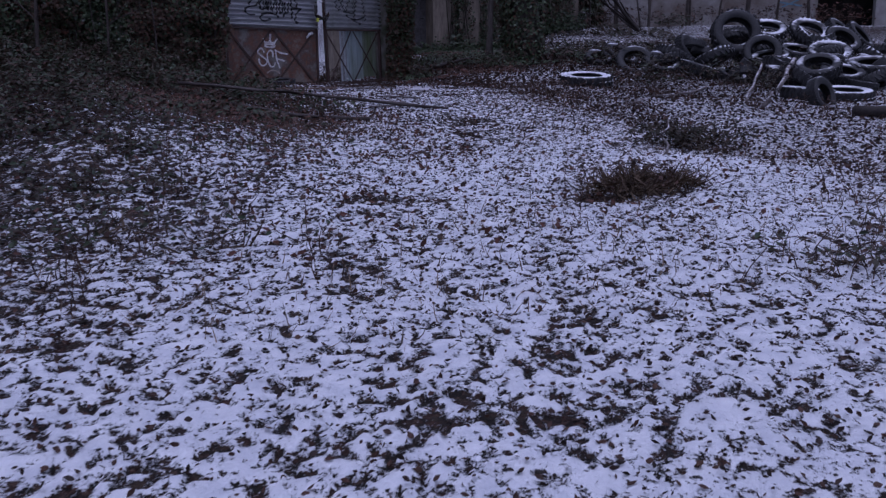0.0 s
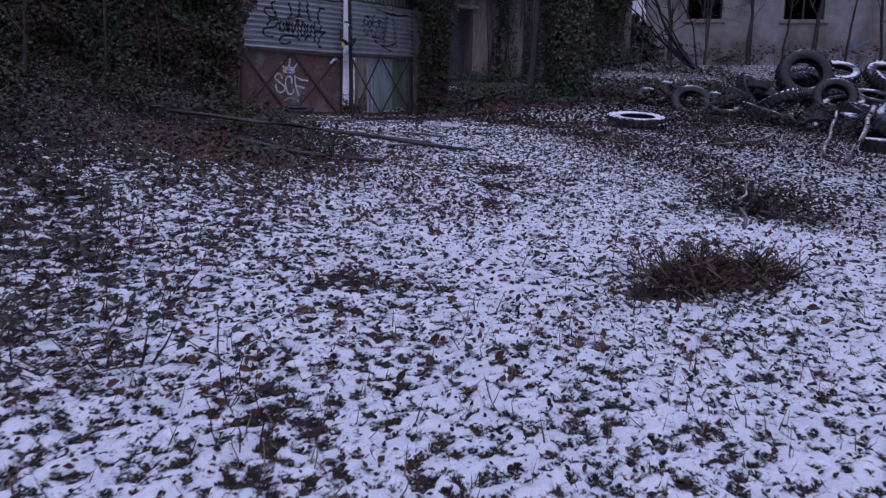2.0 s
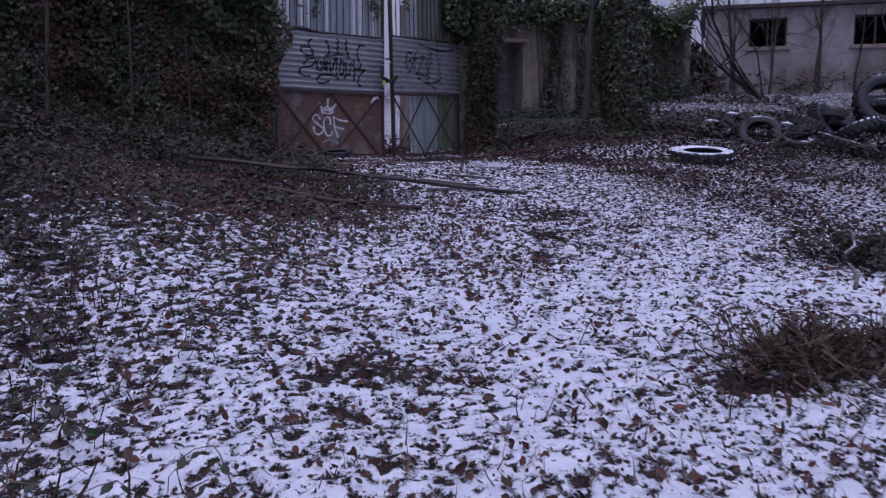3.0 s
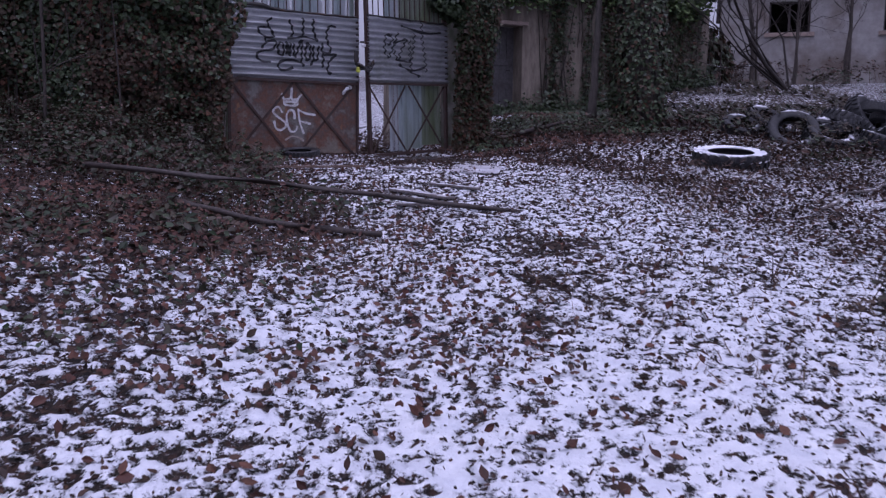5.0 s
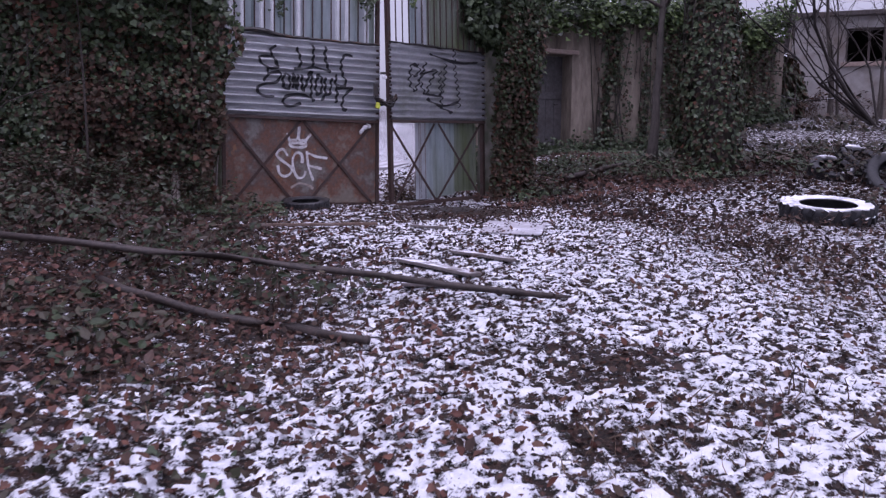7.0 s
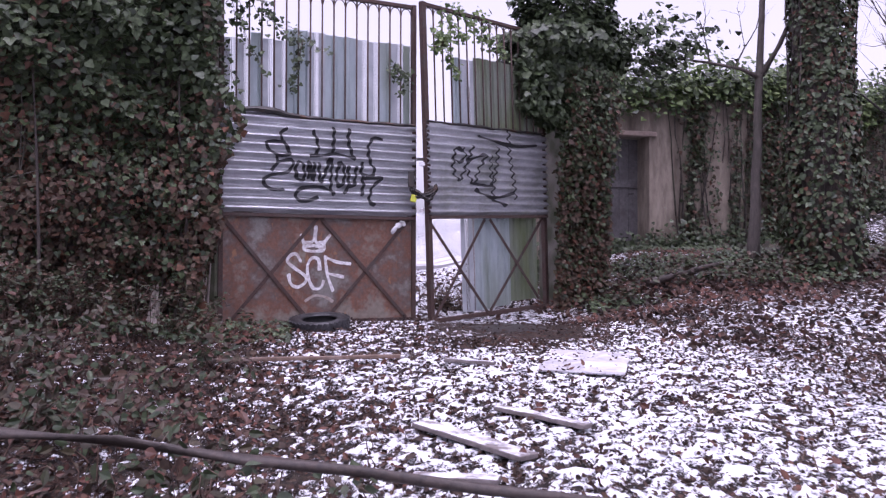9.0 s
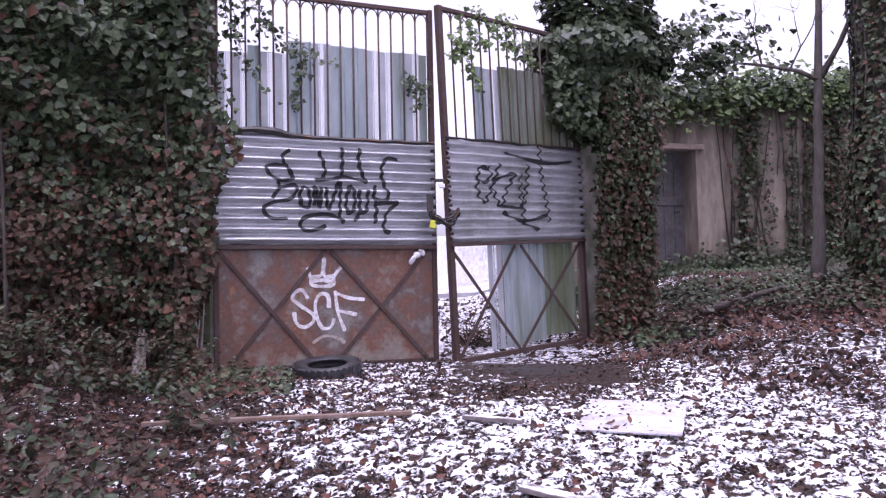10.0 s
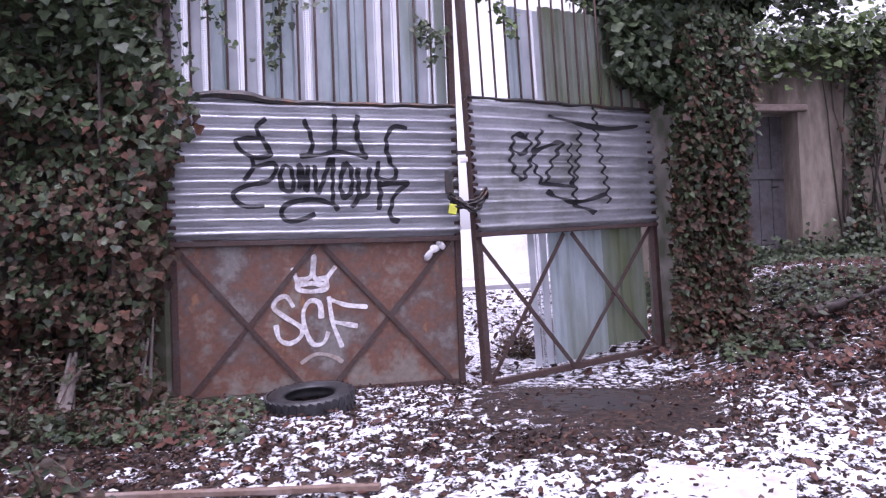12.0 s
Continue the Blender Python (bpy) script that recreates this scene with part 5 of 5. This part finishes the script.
log("log", (1.05, 13.14), (5.22, 12.52), 0.027, 0.024, BARK_WET, "long thin dark log lying across the brambles", "log", 0.0, 2, 0.0, (1.63, 1.17))
log("log", (1.75, 13.0), (3.50, 11.74), 0.032, 0.027, BARK_WET, "short wet dark log half sunk in brambles", "log", 0.015, 3)
log("branch", (7.35, 19.2), (8.5, 19.7), 0.05, 0.03, BARK_WET, "dark fallen branch beside the wall", "branch", 0.05, 4)
log("branch", (6.75, 17.45), (7.2, 17.5), 0.016, 0.01, BARK_SNOW, "thin snow-dusted stick on the leaf litter", "branch", 0.0, 5)
log("branch", (10.0, 11.2), (13.9, 14.7), 0.035, 0.05, PLANK_SNOW, "snow-dusted pole leaning on the tyre dump", "branch", 0.02, 6, 0.5)
log("branch", (10.3, 12.0), (13.2, 14.9), 0.028, 0.03, PLANK_SNOW, "snow-dusted pole leaning on the tyre dump", "branch", 0.02, 7, 0.4)
log("branch", (8.0, 12.0), (11.6, 14.7), 0.02, 0.026, PLANK_SNOW, "snow-dusted fallen pole on open ground", "branch", 0.02, 8)
log("branch", (11.3, 10.6), (12.9, 9.9), 0.09, 0.08, BARK_SNOW, "thick snow-covered log beside the tyres", "log", 0.0, 9)


def plank(a, b, width, mat, label, category="plank", name="plank", thick=0.028):
    ln = math.hypot(b[0] - a[0], b[1] - a[1])
    bm = box(bmesh.new(), (0, -width / 2, 0), (ln, width / 2, thick), 0.004)
    bmesh.ops.subdivide_edges(bm, edges=[e for e in bm.edges if e.calc_length() > ln * 0.8], cuts=6)
    for v in bm.verts:
        v.co.z += 0.006 * noise.noise((v.co.x * 2, a[0], 0))
        v.co.y += 0.004 * noise.noise((v.co.x * 6, v.co.y, a[1]))
    ob = part(name, bm, mat)
    za, zb = gz(*a), gz(*b)
    ob.matrix_world = pose(a[0], a[1], za + 0.034) @ Matrix.Rotation(math.atan2(b[1] - a[1], b[0] - a[0]), 4, "Z") @ Matrix.Rotation(-math.atan2(zb - za, ln), 4, "Y")
    return tagged(ob, label, category)


plank((4.02, 13.88), (4.50, 13.22), 0.14, PLANK_SNOW, "snow-covered plank on the leaf litter")
plank((4.50, 14.08), (4.92, 13.62), 0.09, PLANK_SNOW, "short snow-covered batten on the leaf litter")
plank((2.30, 15.60), (4.02, 15.57), 0.05, PLANK, "long wet brown batten lying before the gate")
plank((4.34, 15.37), (4.68, 15.17), 0.06, PLANK_SNOW, "short snow-covered batten on the leaf litter")
plank((3.9, 13.1), (4.3, 12.95), 0.10, PLANK_SNOW, "short snow-covered board on the leaf litter")


def board():
    bm = box(bmesh.new(), (-0.31, -0.42, 0), (0.31, 0.42, 0.010))
    bmesh.ops.subdivide_edges(bm, edges=bm.edges[:], cuts=16, use_grid_fill=True)
    for v in bm.verts:
        rim = max(abs(v.co.x) / 0.31, abs(v.co.y) / 0.42)
        v.co.x *= 1 + 0.05 * smooth01(0.8, 1, rim) * noise.noise((v.co.x * 7, v.co.y * 7, 2))
        v.co.y *= 1 + 0.06 * smooth01(0.8, 1, rim) * noise.noise((v.co.x * 7, v.co.y * 7, 5))
        v.co.z += 0.005 * noise.noise((v.co.x * 4, v.co.y * 4, 8))
    ob = part("board", bm, ICE)
    x, y = 5.40, 15.30
    slope = math.degrees(math.atan2(gz(x, y + 0.4) - gz(x, y - 0.4), 0.8))
    ob.matrix_world = pose(x, y, gz(x, y) + 0.026, slope, 1, -22)
    tagged(ob, "flat pale board coated with smooth snow", "board")


board()


def mud():
    """Trampled wet mud before the open leaf: a low uneven skin on the ground."""
    bm = bmesh.new()
    rows = []
    for i in range(10):
        f = i / 9
        row = []
        for k in range(40):
            a = 2 * math.pi * k / 40
            r = f * (0.66 + 0.34 * noise.noise((math.cos(a) * 1.6, math.sin(a) * 1.6, 4)) + 0.10 * noise.noise((math.cos(a) * 6, math.sin(a) * 6, 9)))
            x, y = 5.2 + 0.95 * r * math.cos(a), 17.4 + 1.2 * r * math.sin(a)
            row.append(bm.verts.new((x, y, gz(x, y) + 0.008 * (1 - f ** 3) - 0.012 * f ** 3 + 0.006 * noise.noise((x * 5, y * 5, 1)))))
        rows.append(row)
    for a, b in zip(rows, rows[1:]):
        for k in range(40):
            bm.faces.new((a[k], b[k], b[(k + 1) % 40], a[(k + 1) % 40]))
    bmesh.ops.remove_doubles(bm, verts=bm.verts[:], dist=1e-5)
    tagged(part("mud", bm, MUD, smooth=True), "trampled wet dark mud before the gate", "mud", kind="structure")


mud()

# ---- beyond the gate ----
bm = bmesh.new()
xs = [-60 + 3 * i for i in range(41)]
for yy in (30.0, 34.0):
    for x in xs:
        bm.verts.new((x, yy, gz(x, yy) + 0.07))
bm.verts.ensure_lookup_table()
for i in range(40):
    bm.faces.new([bm.verts[k] for k in (i, i + 1, i + 42, i + 41)])
top = bm.faces[:]
rim = bmesh.ops.extrude_face_region(bm, geom=top)
for v in (g for g in rim["geom"] if isinstance(g, bmesh.types.BMVert)):
    v.co.z -= 0.4
bmesh.ops.recalc_face_normals(bm, faces=bm.faces[:])
tagged(part("road", bm, ROAD), "wet grey road with slush beyond the gate", "road", kind="structure")


# ---- litter, brambles, grass ----
def scatter_litter():
    rng = np.random.RandomState(55)
    def field(n, x0, x1, y0, y1, smin, smax):
        x, y = rng.uniform(x0, x1, n), rng.uniform(y0, y1, n)
        keep = rng.uniform(0, 1, n) < np.clip(1.05 - 2.6 * (snow_cover(x, y) - 0.30), 0.12, 1) 
        keep &= ~((((x - 5.2) / 0.85) ** 2 + ((y - 17.35) / 1.05) ** 2 < 1) & (rng.uniform(0, 1, n) < 0.93))
        x, y = x[keep], y[keep]
        return x, y, rng.uniform(smin, smax, len(x))
    parts = [field(46000, -1.0, 7.0, 2.0, 10, 0.016, 0.040), field(40000, -1.5, 8.5, 10, 14.5, 0.018, 0.044), field(42000, 0.5, 8.0, 14, 18.2, 0.018, 0.044), field(30000, 7, 15, 3, 18, 0.035, 0.08), field(20000, -7, -1, 0, 17, 0.035, 0.08), field(8000, -2, 9, -3, 2, 0.03, 0.06), field(6000, 6.5, 13, 16, 21, 0.06, 0.11), field(5000, 2.5, 8, 18.7, 29, 0.05, 0.11)]
    x, y, s = [np.concatenate(q) for q in zip(*parts)]
    n = len(x)
    pos = np.stack([x, y, ground_z(x, y) + rng.uniform(0.008, 0.034, n)], 1)
    nor = facing(rng, n, (0, 0, 1), 0.62)
    a = rng.uniform(0, 6.283, n)
    up = np.stack([np.cos(a), np.sin(a), rng.normal(0, 0.2, n)], 1)
    leaves("dead_leaves", pos, nor, up, s, curled(), LITTER, None, "brown dead leaves strewn over the snow", "leaves")
    n = 3400
    x, y = rng.uniform(0.2, 8, n), rng.uniform(5.0, 17.6, n)
    x = np.where(rng.uniform(0, 1, n) < 0.35, 0.8 + 0.4 * x, x)
    dry = ((x - 5.2) / 0.85) ** 2 + ((y - 17.35) / 1.05) ** 2 > 1
    x, y = x[dry], y[dry]
    n = len(x)
    pos = np.stack([x, y, ground_z(x, y) + rng.uniform(0.015, 0.05, n)], 1)
    leaves("fallen_leaves", pos, facing(rng, n, (0, -0.4, 1), 0.55), facing(rng, n, (0, 0, 0), 1.0), rng.uniform(0.035, 0.075, n), oval(), RED_LEAF, None, "larger red-brown fallen leaves on the snow", "leaves")
    # grass blades poking through
    n = 16000
    x, y = rng.uniform(-0.5, 8, n), rng.uniform(2, 15, n)
    c = rough_field(x, y, 1.4, 66) > 0.15
    x, y = x[c], y[c]
    n = len(x)
    pos = np.stack([x, y, ground_z(x, y)], 1)
    a = rng.uniform(0, 6.283, n)
    nor = np.stack([np.cos(a), np.sin(a), rng.uniform(0.4, 1.5, n)], 1)
    leaves("grass_blades", pos, nor, facing(rng, n, (0, 0, 0.7), 0.6), rng.uniform(0.05, 0.15, n), blade(), STRAW, None, "dry grass blades poking through the snow", "grass")


scatter_litter()


def ground_ivy(name, x0, x1, y0, y1, n, mat, size, seed, label):
    """Leaves of creeping plants close over the ground."""
    rng = np.random.RandomState(seed)
    x, y = rng.uniform(x0, x1, n), rng.uniform(y0, y1, n)
    k = rough_field(x, y, 2.6, seed) > -0.25
    x, y = x[k], y[k]
    pos = np.stack([x, y, ground_z(x, y) + rng.uniform(0.01, 0.08, len(x))], 1)
    leaves(name, pos, facing(rng, len(x), (0, -0.5, 1), 0.45), facing(rng, len(x), (0, -0.5, 0), 0.8), rng.uniform(0.7, 1.2, len(x)) * size, lobed(), mat, None, label, "ivy")


ground_ivy("ground_ivy", -1.5, 3.1, 16.5, 17.6, 3200, IVY_LEAF, 0.05, 71, "creeping ivy at the foot of the wall")
ground_ivy("fallen_leaves", -1.0, 3.0, 16.4, 17.5, 1800, RED_LEAF, 0.05, 72, "red-brown leaves heaped at the wall foot")
ground_ivy("ground_ivy", 6.5, 11.5, 18.6, 23.4, 12000, IVY_LEAF, 0.055, 73, "creeping ivy over the bank by the wall")
ground_ivy("fallen_leaves", 6.0, 9.4, 17.8, 21.6, 3600, RED_LEAF, 0.048, 74, "red-brown leaves on the bank by the wall")
ground_ivy("fallen_leaves", 0.2, 3.2, 10.4, 15.6, 2600, RED_LEAF, 0.042, 76, "red-brown leaves among the brambles")
ground_ivy("fallen_leaves", 0.9, 4.0, 8.6, 13.2, 2200, RED_LEAF, 0.038, 78, "red-brown leaves beside the brambles")
ground_ivy("bramble_leaves", -0.6, 2.9, 9.0, 15.6, 2000, BRAMBLE_LEAF, 0.042, 77, "low green and brown bramble leaves")
ground_ivy("ground_ivy", 9.5, 16.0, 19.0, 24.0, 3000, BRAMBLE_DARK, 0.11, 75, "dark creeping plants over the far bank")


def bramble(name, cx, cy, rx, ry, height, n_stem, n_leaf, seed, label, leaf_mat, leaf_size, arch=1.0, straw=0, lie=1.0):
    """A tangle of arching stems with leaves along them."""
    rng = np.random.RandomState(seed)
    t = thing(name, pose(cx, cy, gz(cx, cy)), label, "bush", kind="stuff")
    lines, pos, nor, ups = [], [], [], []
    for _ in range(n_stem):
        x, y = cx + rng.normal(0, rx * 0.55), cy + rng.normal(0, ry * 0.55)
        a, ln = rng.uniform(0, 6.283), rng.uniform(0.4, 1.0) * height * 1.6
        h = height * rng.uniform(0.35, 1.0)
        pts = []
        for k in range(6):
            f = k / 5
            pts.append((x + math.cos(a) * ln * f * arch * 0.7 + rng.normal(0, 0.015), y + math.sin(a) * ln * f * arch * 0.7 + rng.normal(0, 0.015), gz(x, y) - 0.02 + h * math.sin(f * (1.6 + arch * 0.8)) ))
        lines.append((pts, rng.uniform(0.003, 0.006), 0.0015))
        for _ in range(max(1, n_leaf // n_stem)):
            f = rng.uniform(0.2, 1.0) * 4.99
            i = int(f)
            p = np.array(pts[i]) + (np.array(pts[i + 1]) - np.array(pts[i])) * (f - i)
            pos.append(p + rng.normal(0, 0.03, 3))
            nor.append((rng.normal(0, 0.5), rng.normal(0, 0.5) - 0.2 - 0.5 * (1 - lie), lie))
            ups.append((rng.normal(0, 1), rng.normal(0, 1), -0.3))
    ob = stems("stems", lines, STEM, None, 4)
    ob.parent, ob.matrix_parent_inverse = t, t.matrix_world.inverted()
    pos, nor, ups = np.array(pos), np.array(nor), np.array(ups)
    pos[:, 2] = np.maximum(pos[:, 2], ground_z(pos[:, 0], pos[:, 1]) + 0.01)
    leaves("foliage", pos, nor, ups, rng.uniform(0.6, 1.2, len(pos)) * leaf_size, oval(), leaf_mat, t)
    if straw:
        n = straw
        # a few unequal tufts, flopped over to all sides
        tuft = rng.choice(5, n, p=[0.34, 0.26, 0.18, 0.14, 0.08])
        tx, ty, th = rng.normal(0, 0.5, 5)[tuft], rng.normal(0, 0.4, 5)[tuft], rng.uniform(0.4, 1.0, 5)[tuft]
        a, r = rng.uniform(0, 6.283, n), np.abs(rng.normal(0, 0.30, n))
        x, y = cx + rx * (tx + r * np.cos(a)), cy + ry * (ty + r * np.sin(a))
        mound = th * height * 0.7 * np.exp(-(r / 0.4) ** 2) * rng.uniform(0, 1, n)
        p = np.stack([x, y, ground_z(x, y) + mound], 1)
        out = np.stack([np.cos(a), np.sin(a), rng.uniform(-0.5, 0.4, n)], 1) + rng.normal(0, 0.7, (n, 3)) * np.array([1, 1, 0.5])
        leaves("dry_grass", p, facing(rng, n, (0, 0, 0.8), 0.5), out, rng.uniform(0.07, 0.28, n), blade(), STRAW_DARK, t)
    return t


def near_log(x, y, gap):
    """True beside one of the two logs that lie across the brambles."""
    for ax, ay, bx, by in ((0.35, 13.24, 5.14, 12.50), (1.75, 13.0, 3.50, 11.74)):
        f = min(1, max(0, ((x - ax) * (bx - ax) + (y - ay) * (by - ay)) / ((bx - ax) ** 2 + (by - ay) ** 2)))
        if math.hypot(x - ax - f * (bx - ax), y - ay - f * (by - ay)) < gap:
            return True
    return False


# brambles along the west side of the path
rb = np.random.RandomState(88)
for k in range(44):
    y = 6.2 + 10.2 * (k + rb.uniform(0, 1)) / 44
    x = 0.7 - rb.uniform(0.0, 2.4) + 0.5 * smooth01(9, 12, y)
    if near_log(x, y, 0.8):
        continue
    bramble("bramble", x, y, 0.6, 0.5, rb.uniform(0.10, 0.22) * (1 - 0.45 * smooth01(9.5, 11, y) * smooth01(15, 14, y)), 16, 130, 100 + k, "low bramble tangle with green and reddish leaves", BRAMBLE_LEAF, 0.06, 1.0)
for k in range(14):
    x, y = rb.uniform(-6, -1.2), rb.uniform(6, 16.5)
    bramble("bramble", x, y, 0.9, 0.8, rb.uniform(0.3, 0.55), 28, 520, 200 + k, "low bramble tangle with dull leaves", BRAMBLE_LEAF, 0.08, 1.0)
for k in range(9):
    bramble("bramble", -1.6 + 0.48 * k, 16.55 + 0.1 * math.sin(k), 0.4, 0.3, rb.uniform(0.35, 0.75), 20, 460, 300 + k, "scrub at the foot of the ivy wall", BRAMBLE_LEAF, 0.052, 0.7)
for k in range(12):
    x, y = rb.uniform(-0.6, 1.9), rb.uniform(14.4, 16.4)
    bramble("bramble", x, y, 0.5, 0.45, rb.uniform(0.2, 0.4), 16, 170, 900 + k, "tall arching bramble with green and reddish leaves", BRAMBLE_LEAF, 0.06, 0.8)
for k, (x, y) in enumerate(((2.2, 12.1), (1.9, 11.6), (2.3, 11.2), (1.7, 12.5), (1.5, 11.0))):
    bramble("bramble", x, y, 0.35, 0.35, 0.15, 9, 50, 950 + k, "arching bramble with large green and red leaves", BRAMBLE_LEAF, 0.095, 0.9)
for k, (x, y, h) in enumerate(((2.5, 13.1, 0.42), (2.0, 13.4, 0.55), (1.5, 13.9, 0.6), (2.9, 12.75, 0.35))):
    bramble("bramble", x, y, 0.42, 0.32, h, 7, 60, 970 + k, "tall sparse bramble canes with green and red leaves", BRAMBLE_LEAF, 0.07, 0.6, lie=0.3)
for k in range(16):
    x, y = rb.uniform(0.4, 2.1), rb.uniform(11.3, 14.2)
    if near_log(x, y, 0.5):
        continue
    bramble("bramble", x, y, 0.35, 0.3, rb.uniform(0.07, 0.14), 10, 60, 980 + k, "low bramble with green and red leaves", BRAMBLE_LEAF, 0.08, 1.0)
for k, (x, y) in enumerate(((3.1, 12.55), (2.9, 12.9), (3.45, 12.75))):
    bramble("bramble", x, y, 0.22, 0.2, 0.38 - 0.08 * k, 5, 30, 1000 + k, "arching bramble canes with dull green leaves", BRAMBLE_LEAF, 0.075, 0.8)
# clumps by the path
bramble("bush", 4.42, 6.55, 0.62, 0.46, 0.36, 34, 520, 401, "withered brown heap of matted grass and stems", LITTER, 0.045, 1.2, 2600)
bramble("bush", 6.75, 8.9, 0.75, 0.55, 0.32, 70, 1300, 402, "low dark bush with withered leaves", BRAMBLE_DARK, 0.065, 0.9, 60)
log("branch", (5.3, 7.35), (5.55, 7.7), 0.016, 0.010, PLANK_SNOW, "snow-covered stick propped in the withered bush", "branch", 0.14, 12, 0.3)
bramble("bramble", 4.35, 4.05, 0.75, 0.35, 0.28, 26, 120, 403, "low trailing bramble with a few leaves", BRAMBLE_LEAF, 0.065, 1.1)
bramble("bramble", 7.4, 6.5, 0.9, 0.6, 0.4, 40, 300, 404, "low trailing bramble with a few leaves", LITTER, 0.07, 1.1)
for k, (x, y) in enumerate(((1.0, 6.8), (0.4, 7.4), (3.5, 6.05), (3.9, 6.6), (5.6, 10.6), (5.9, 9.9), (0.2, 5.4), (6.8, 12.2), (7.6, 14.4), (3.6, 13.2))):
    bramble("weed", x, y, 0.14, 0.14, 0.45 if k < 4 else 0.3, 4, 16, 500 + k, "dry upright weed stalks in the snow", LITTER, 0.045, 0.25)
bramble("bush", 5.1, 20.0, 0.35, 0.3, 0.45, 30, 200, 601, "withered brown clump beyond the gate", LITTER, 0.06, 0.8, 500)
for k in range(10):
    bramble("bramble", 7.0 + 0.75 * k, 19.0 - 0.1 * k + 0.3 * math.sin(k * 2) + 0.22 * k, 0.45, 0.35, 0.35, 18, 170, 700 + k, "low ivy and bramble on the bank", BRAMBLE_LEAF, 0.08, 0.9)
for k in range(12):
    x, y = rb.uniform(10.5, 18), rb.uniform(15.5, 23.5)
    bramble("bramble", x, y, 0.8, 0.6, 0.5, 20, 160, 800 + k, "dark scrub round the tyre dump", BRAMBLE_LEAF, 0.1, 0.9)
for k, (x, y) in enumerate(((25.0, 23.9), (24.2, 24.2), (16.8, 27.2), (18.6, 27.4), (19.9, 26.6), (21.2, 25.8), (22.3, 25.0), (23.3, 24.4), (17.6, 28.0))):
    bramble("bramble", x, y, 0.7, 0.4, 0.9, 26, 200, 1100 + k, "brown scrub at the foot of the building", RED_LEAF if k < 2 else LITTER, 0.11, 0.6, 120)
for k in range(14):
    x, y = rb.uniform(11.6, 17.5), rb.uniform(13.0, 18.6)
    bramble("bramble", x, y, 0.55, 0.45, 0.55, 20, 170, 1200 + k, "dark dead scrub among the tyres", BRAMBLE_DARK, 0.09, 0.8)
for k in range(12):
    x, y = rb.uniform(7.2, 12.0), rb.uniform(9.0, 15.5)
    bramble("bramble", x, y, 0.5, 0.4, 0.2, 14, 90, 1300 + k, "low withered weeds in the snow", LITTER, 0.06, 0.9)
for k, (x, y) in enumerate(((4.6, 4.2), (5.3, 4.6), (5.9, 5.4), (6.6, 5.9), (-0.6, 5.0), (-1.0, 6.2), (0.1, 6.3), (0.7, 5.7))):
    bramble("bramble", x, y, 0.45, 0.3, 0.26, 12, 55, 1400 + k, "low trailing bramble with a few leaves", BRAMBLE_LEAF if k > 3 else LITTER, 0.06, 1.1, 40)
# thin upright stalks over the snow on the west side
for k in range(26):
    x, y = rb.uniform(-1.6, 1.3), rb.uniform(4.6, 9.2)
    bramble("weed", x, y, 0.10, 0.10, rb.uniform(0.25, 0.6), 3, 12, 1500 + k, "dry upright weed stalks in the snow", LITTER, 0.045, 0.2)
# fuller scrub before the ivy wall and west of the path
for k in range(26):
    x, y = rb.uniform(-2.6, 1.5), rb.uniform(13.9, 16.5)
    bramble("bramble", x, y, 0.5, 0.4, rb.uniform(0.3, 0.6), 16, 260, 1600 + k, "dense bramble with dull green and reddish leaves", BRAMBLE_LEAF, 0.062, 0.9)
for k in range(16):
    x, y = rb.uniform(-2.6, 0.5), rb.uniform(9.0, 13.2)
    bramble("bramble", x, y, 0.5, 0.45, rb.uniform(0.22, 0.4), 16, 220, 1700 + k, "dense bramble with dull green and reddish leaves", BRAMBLE_LEAF, 0.06, 0.9)
for k in range(9):
    x, y = rb.uniform(1.0, 2.8), rb.uniform(13.5, 15.4)
    bramble("bramble", x, y, 0.4, 0.35, rb.uniform(0.28, 0.5), 9, 110, 1800 + k, "arching bramble canes with dull green leaves", BRAMBLE_LEAF, 0.072, 0.9, lie=0.6)
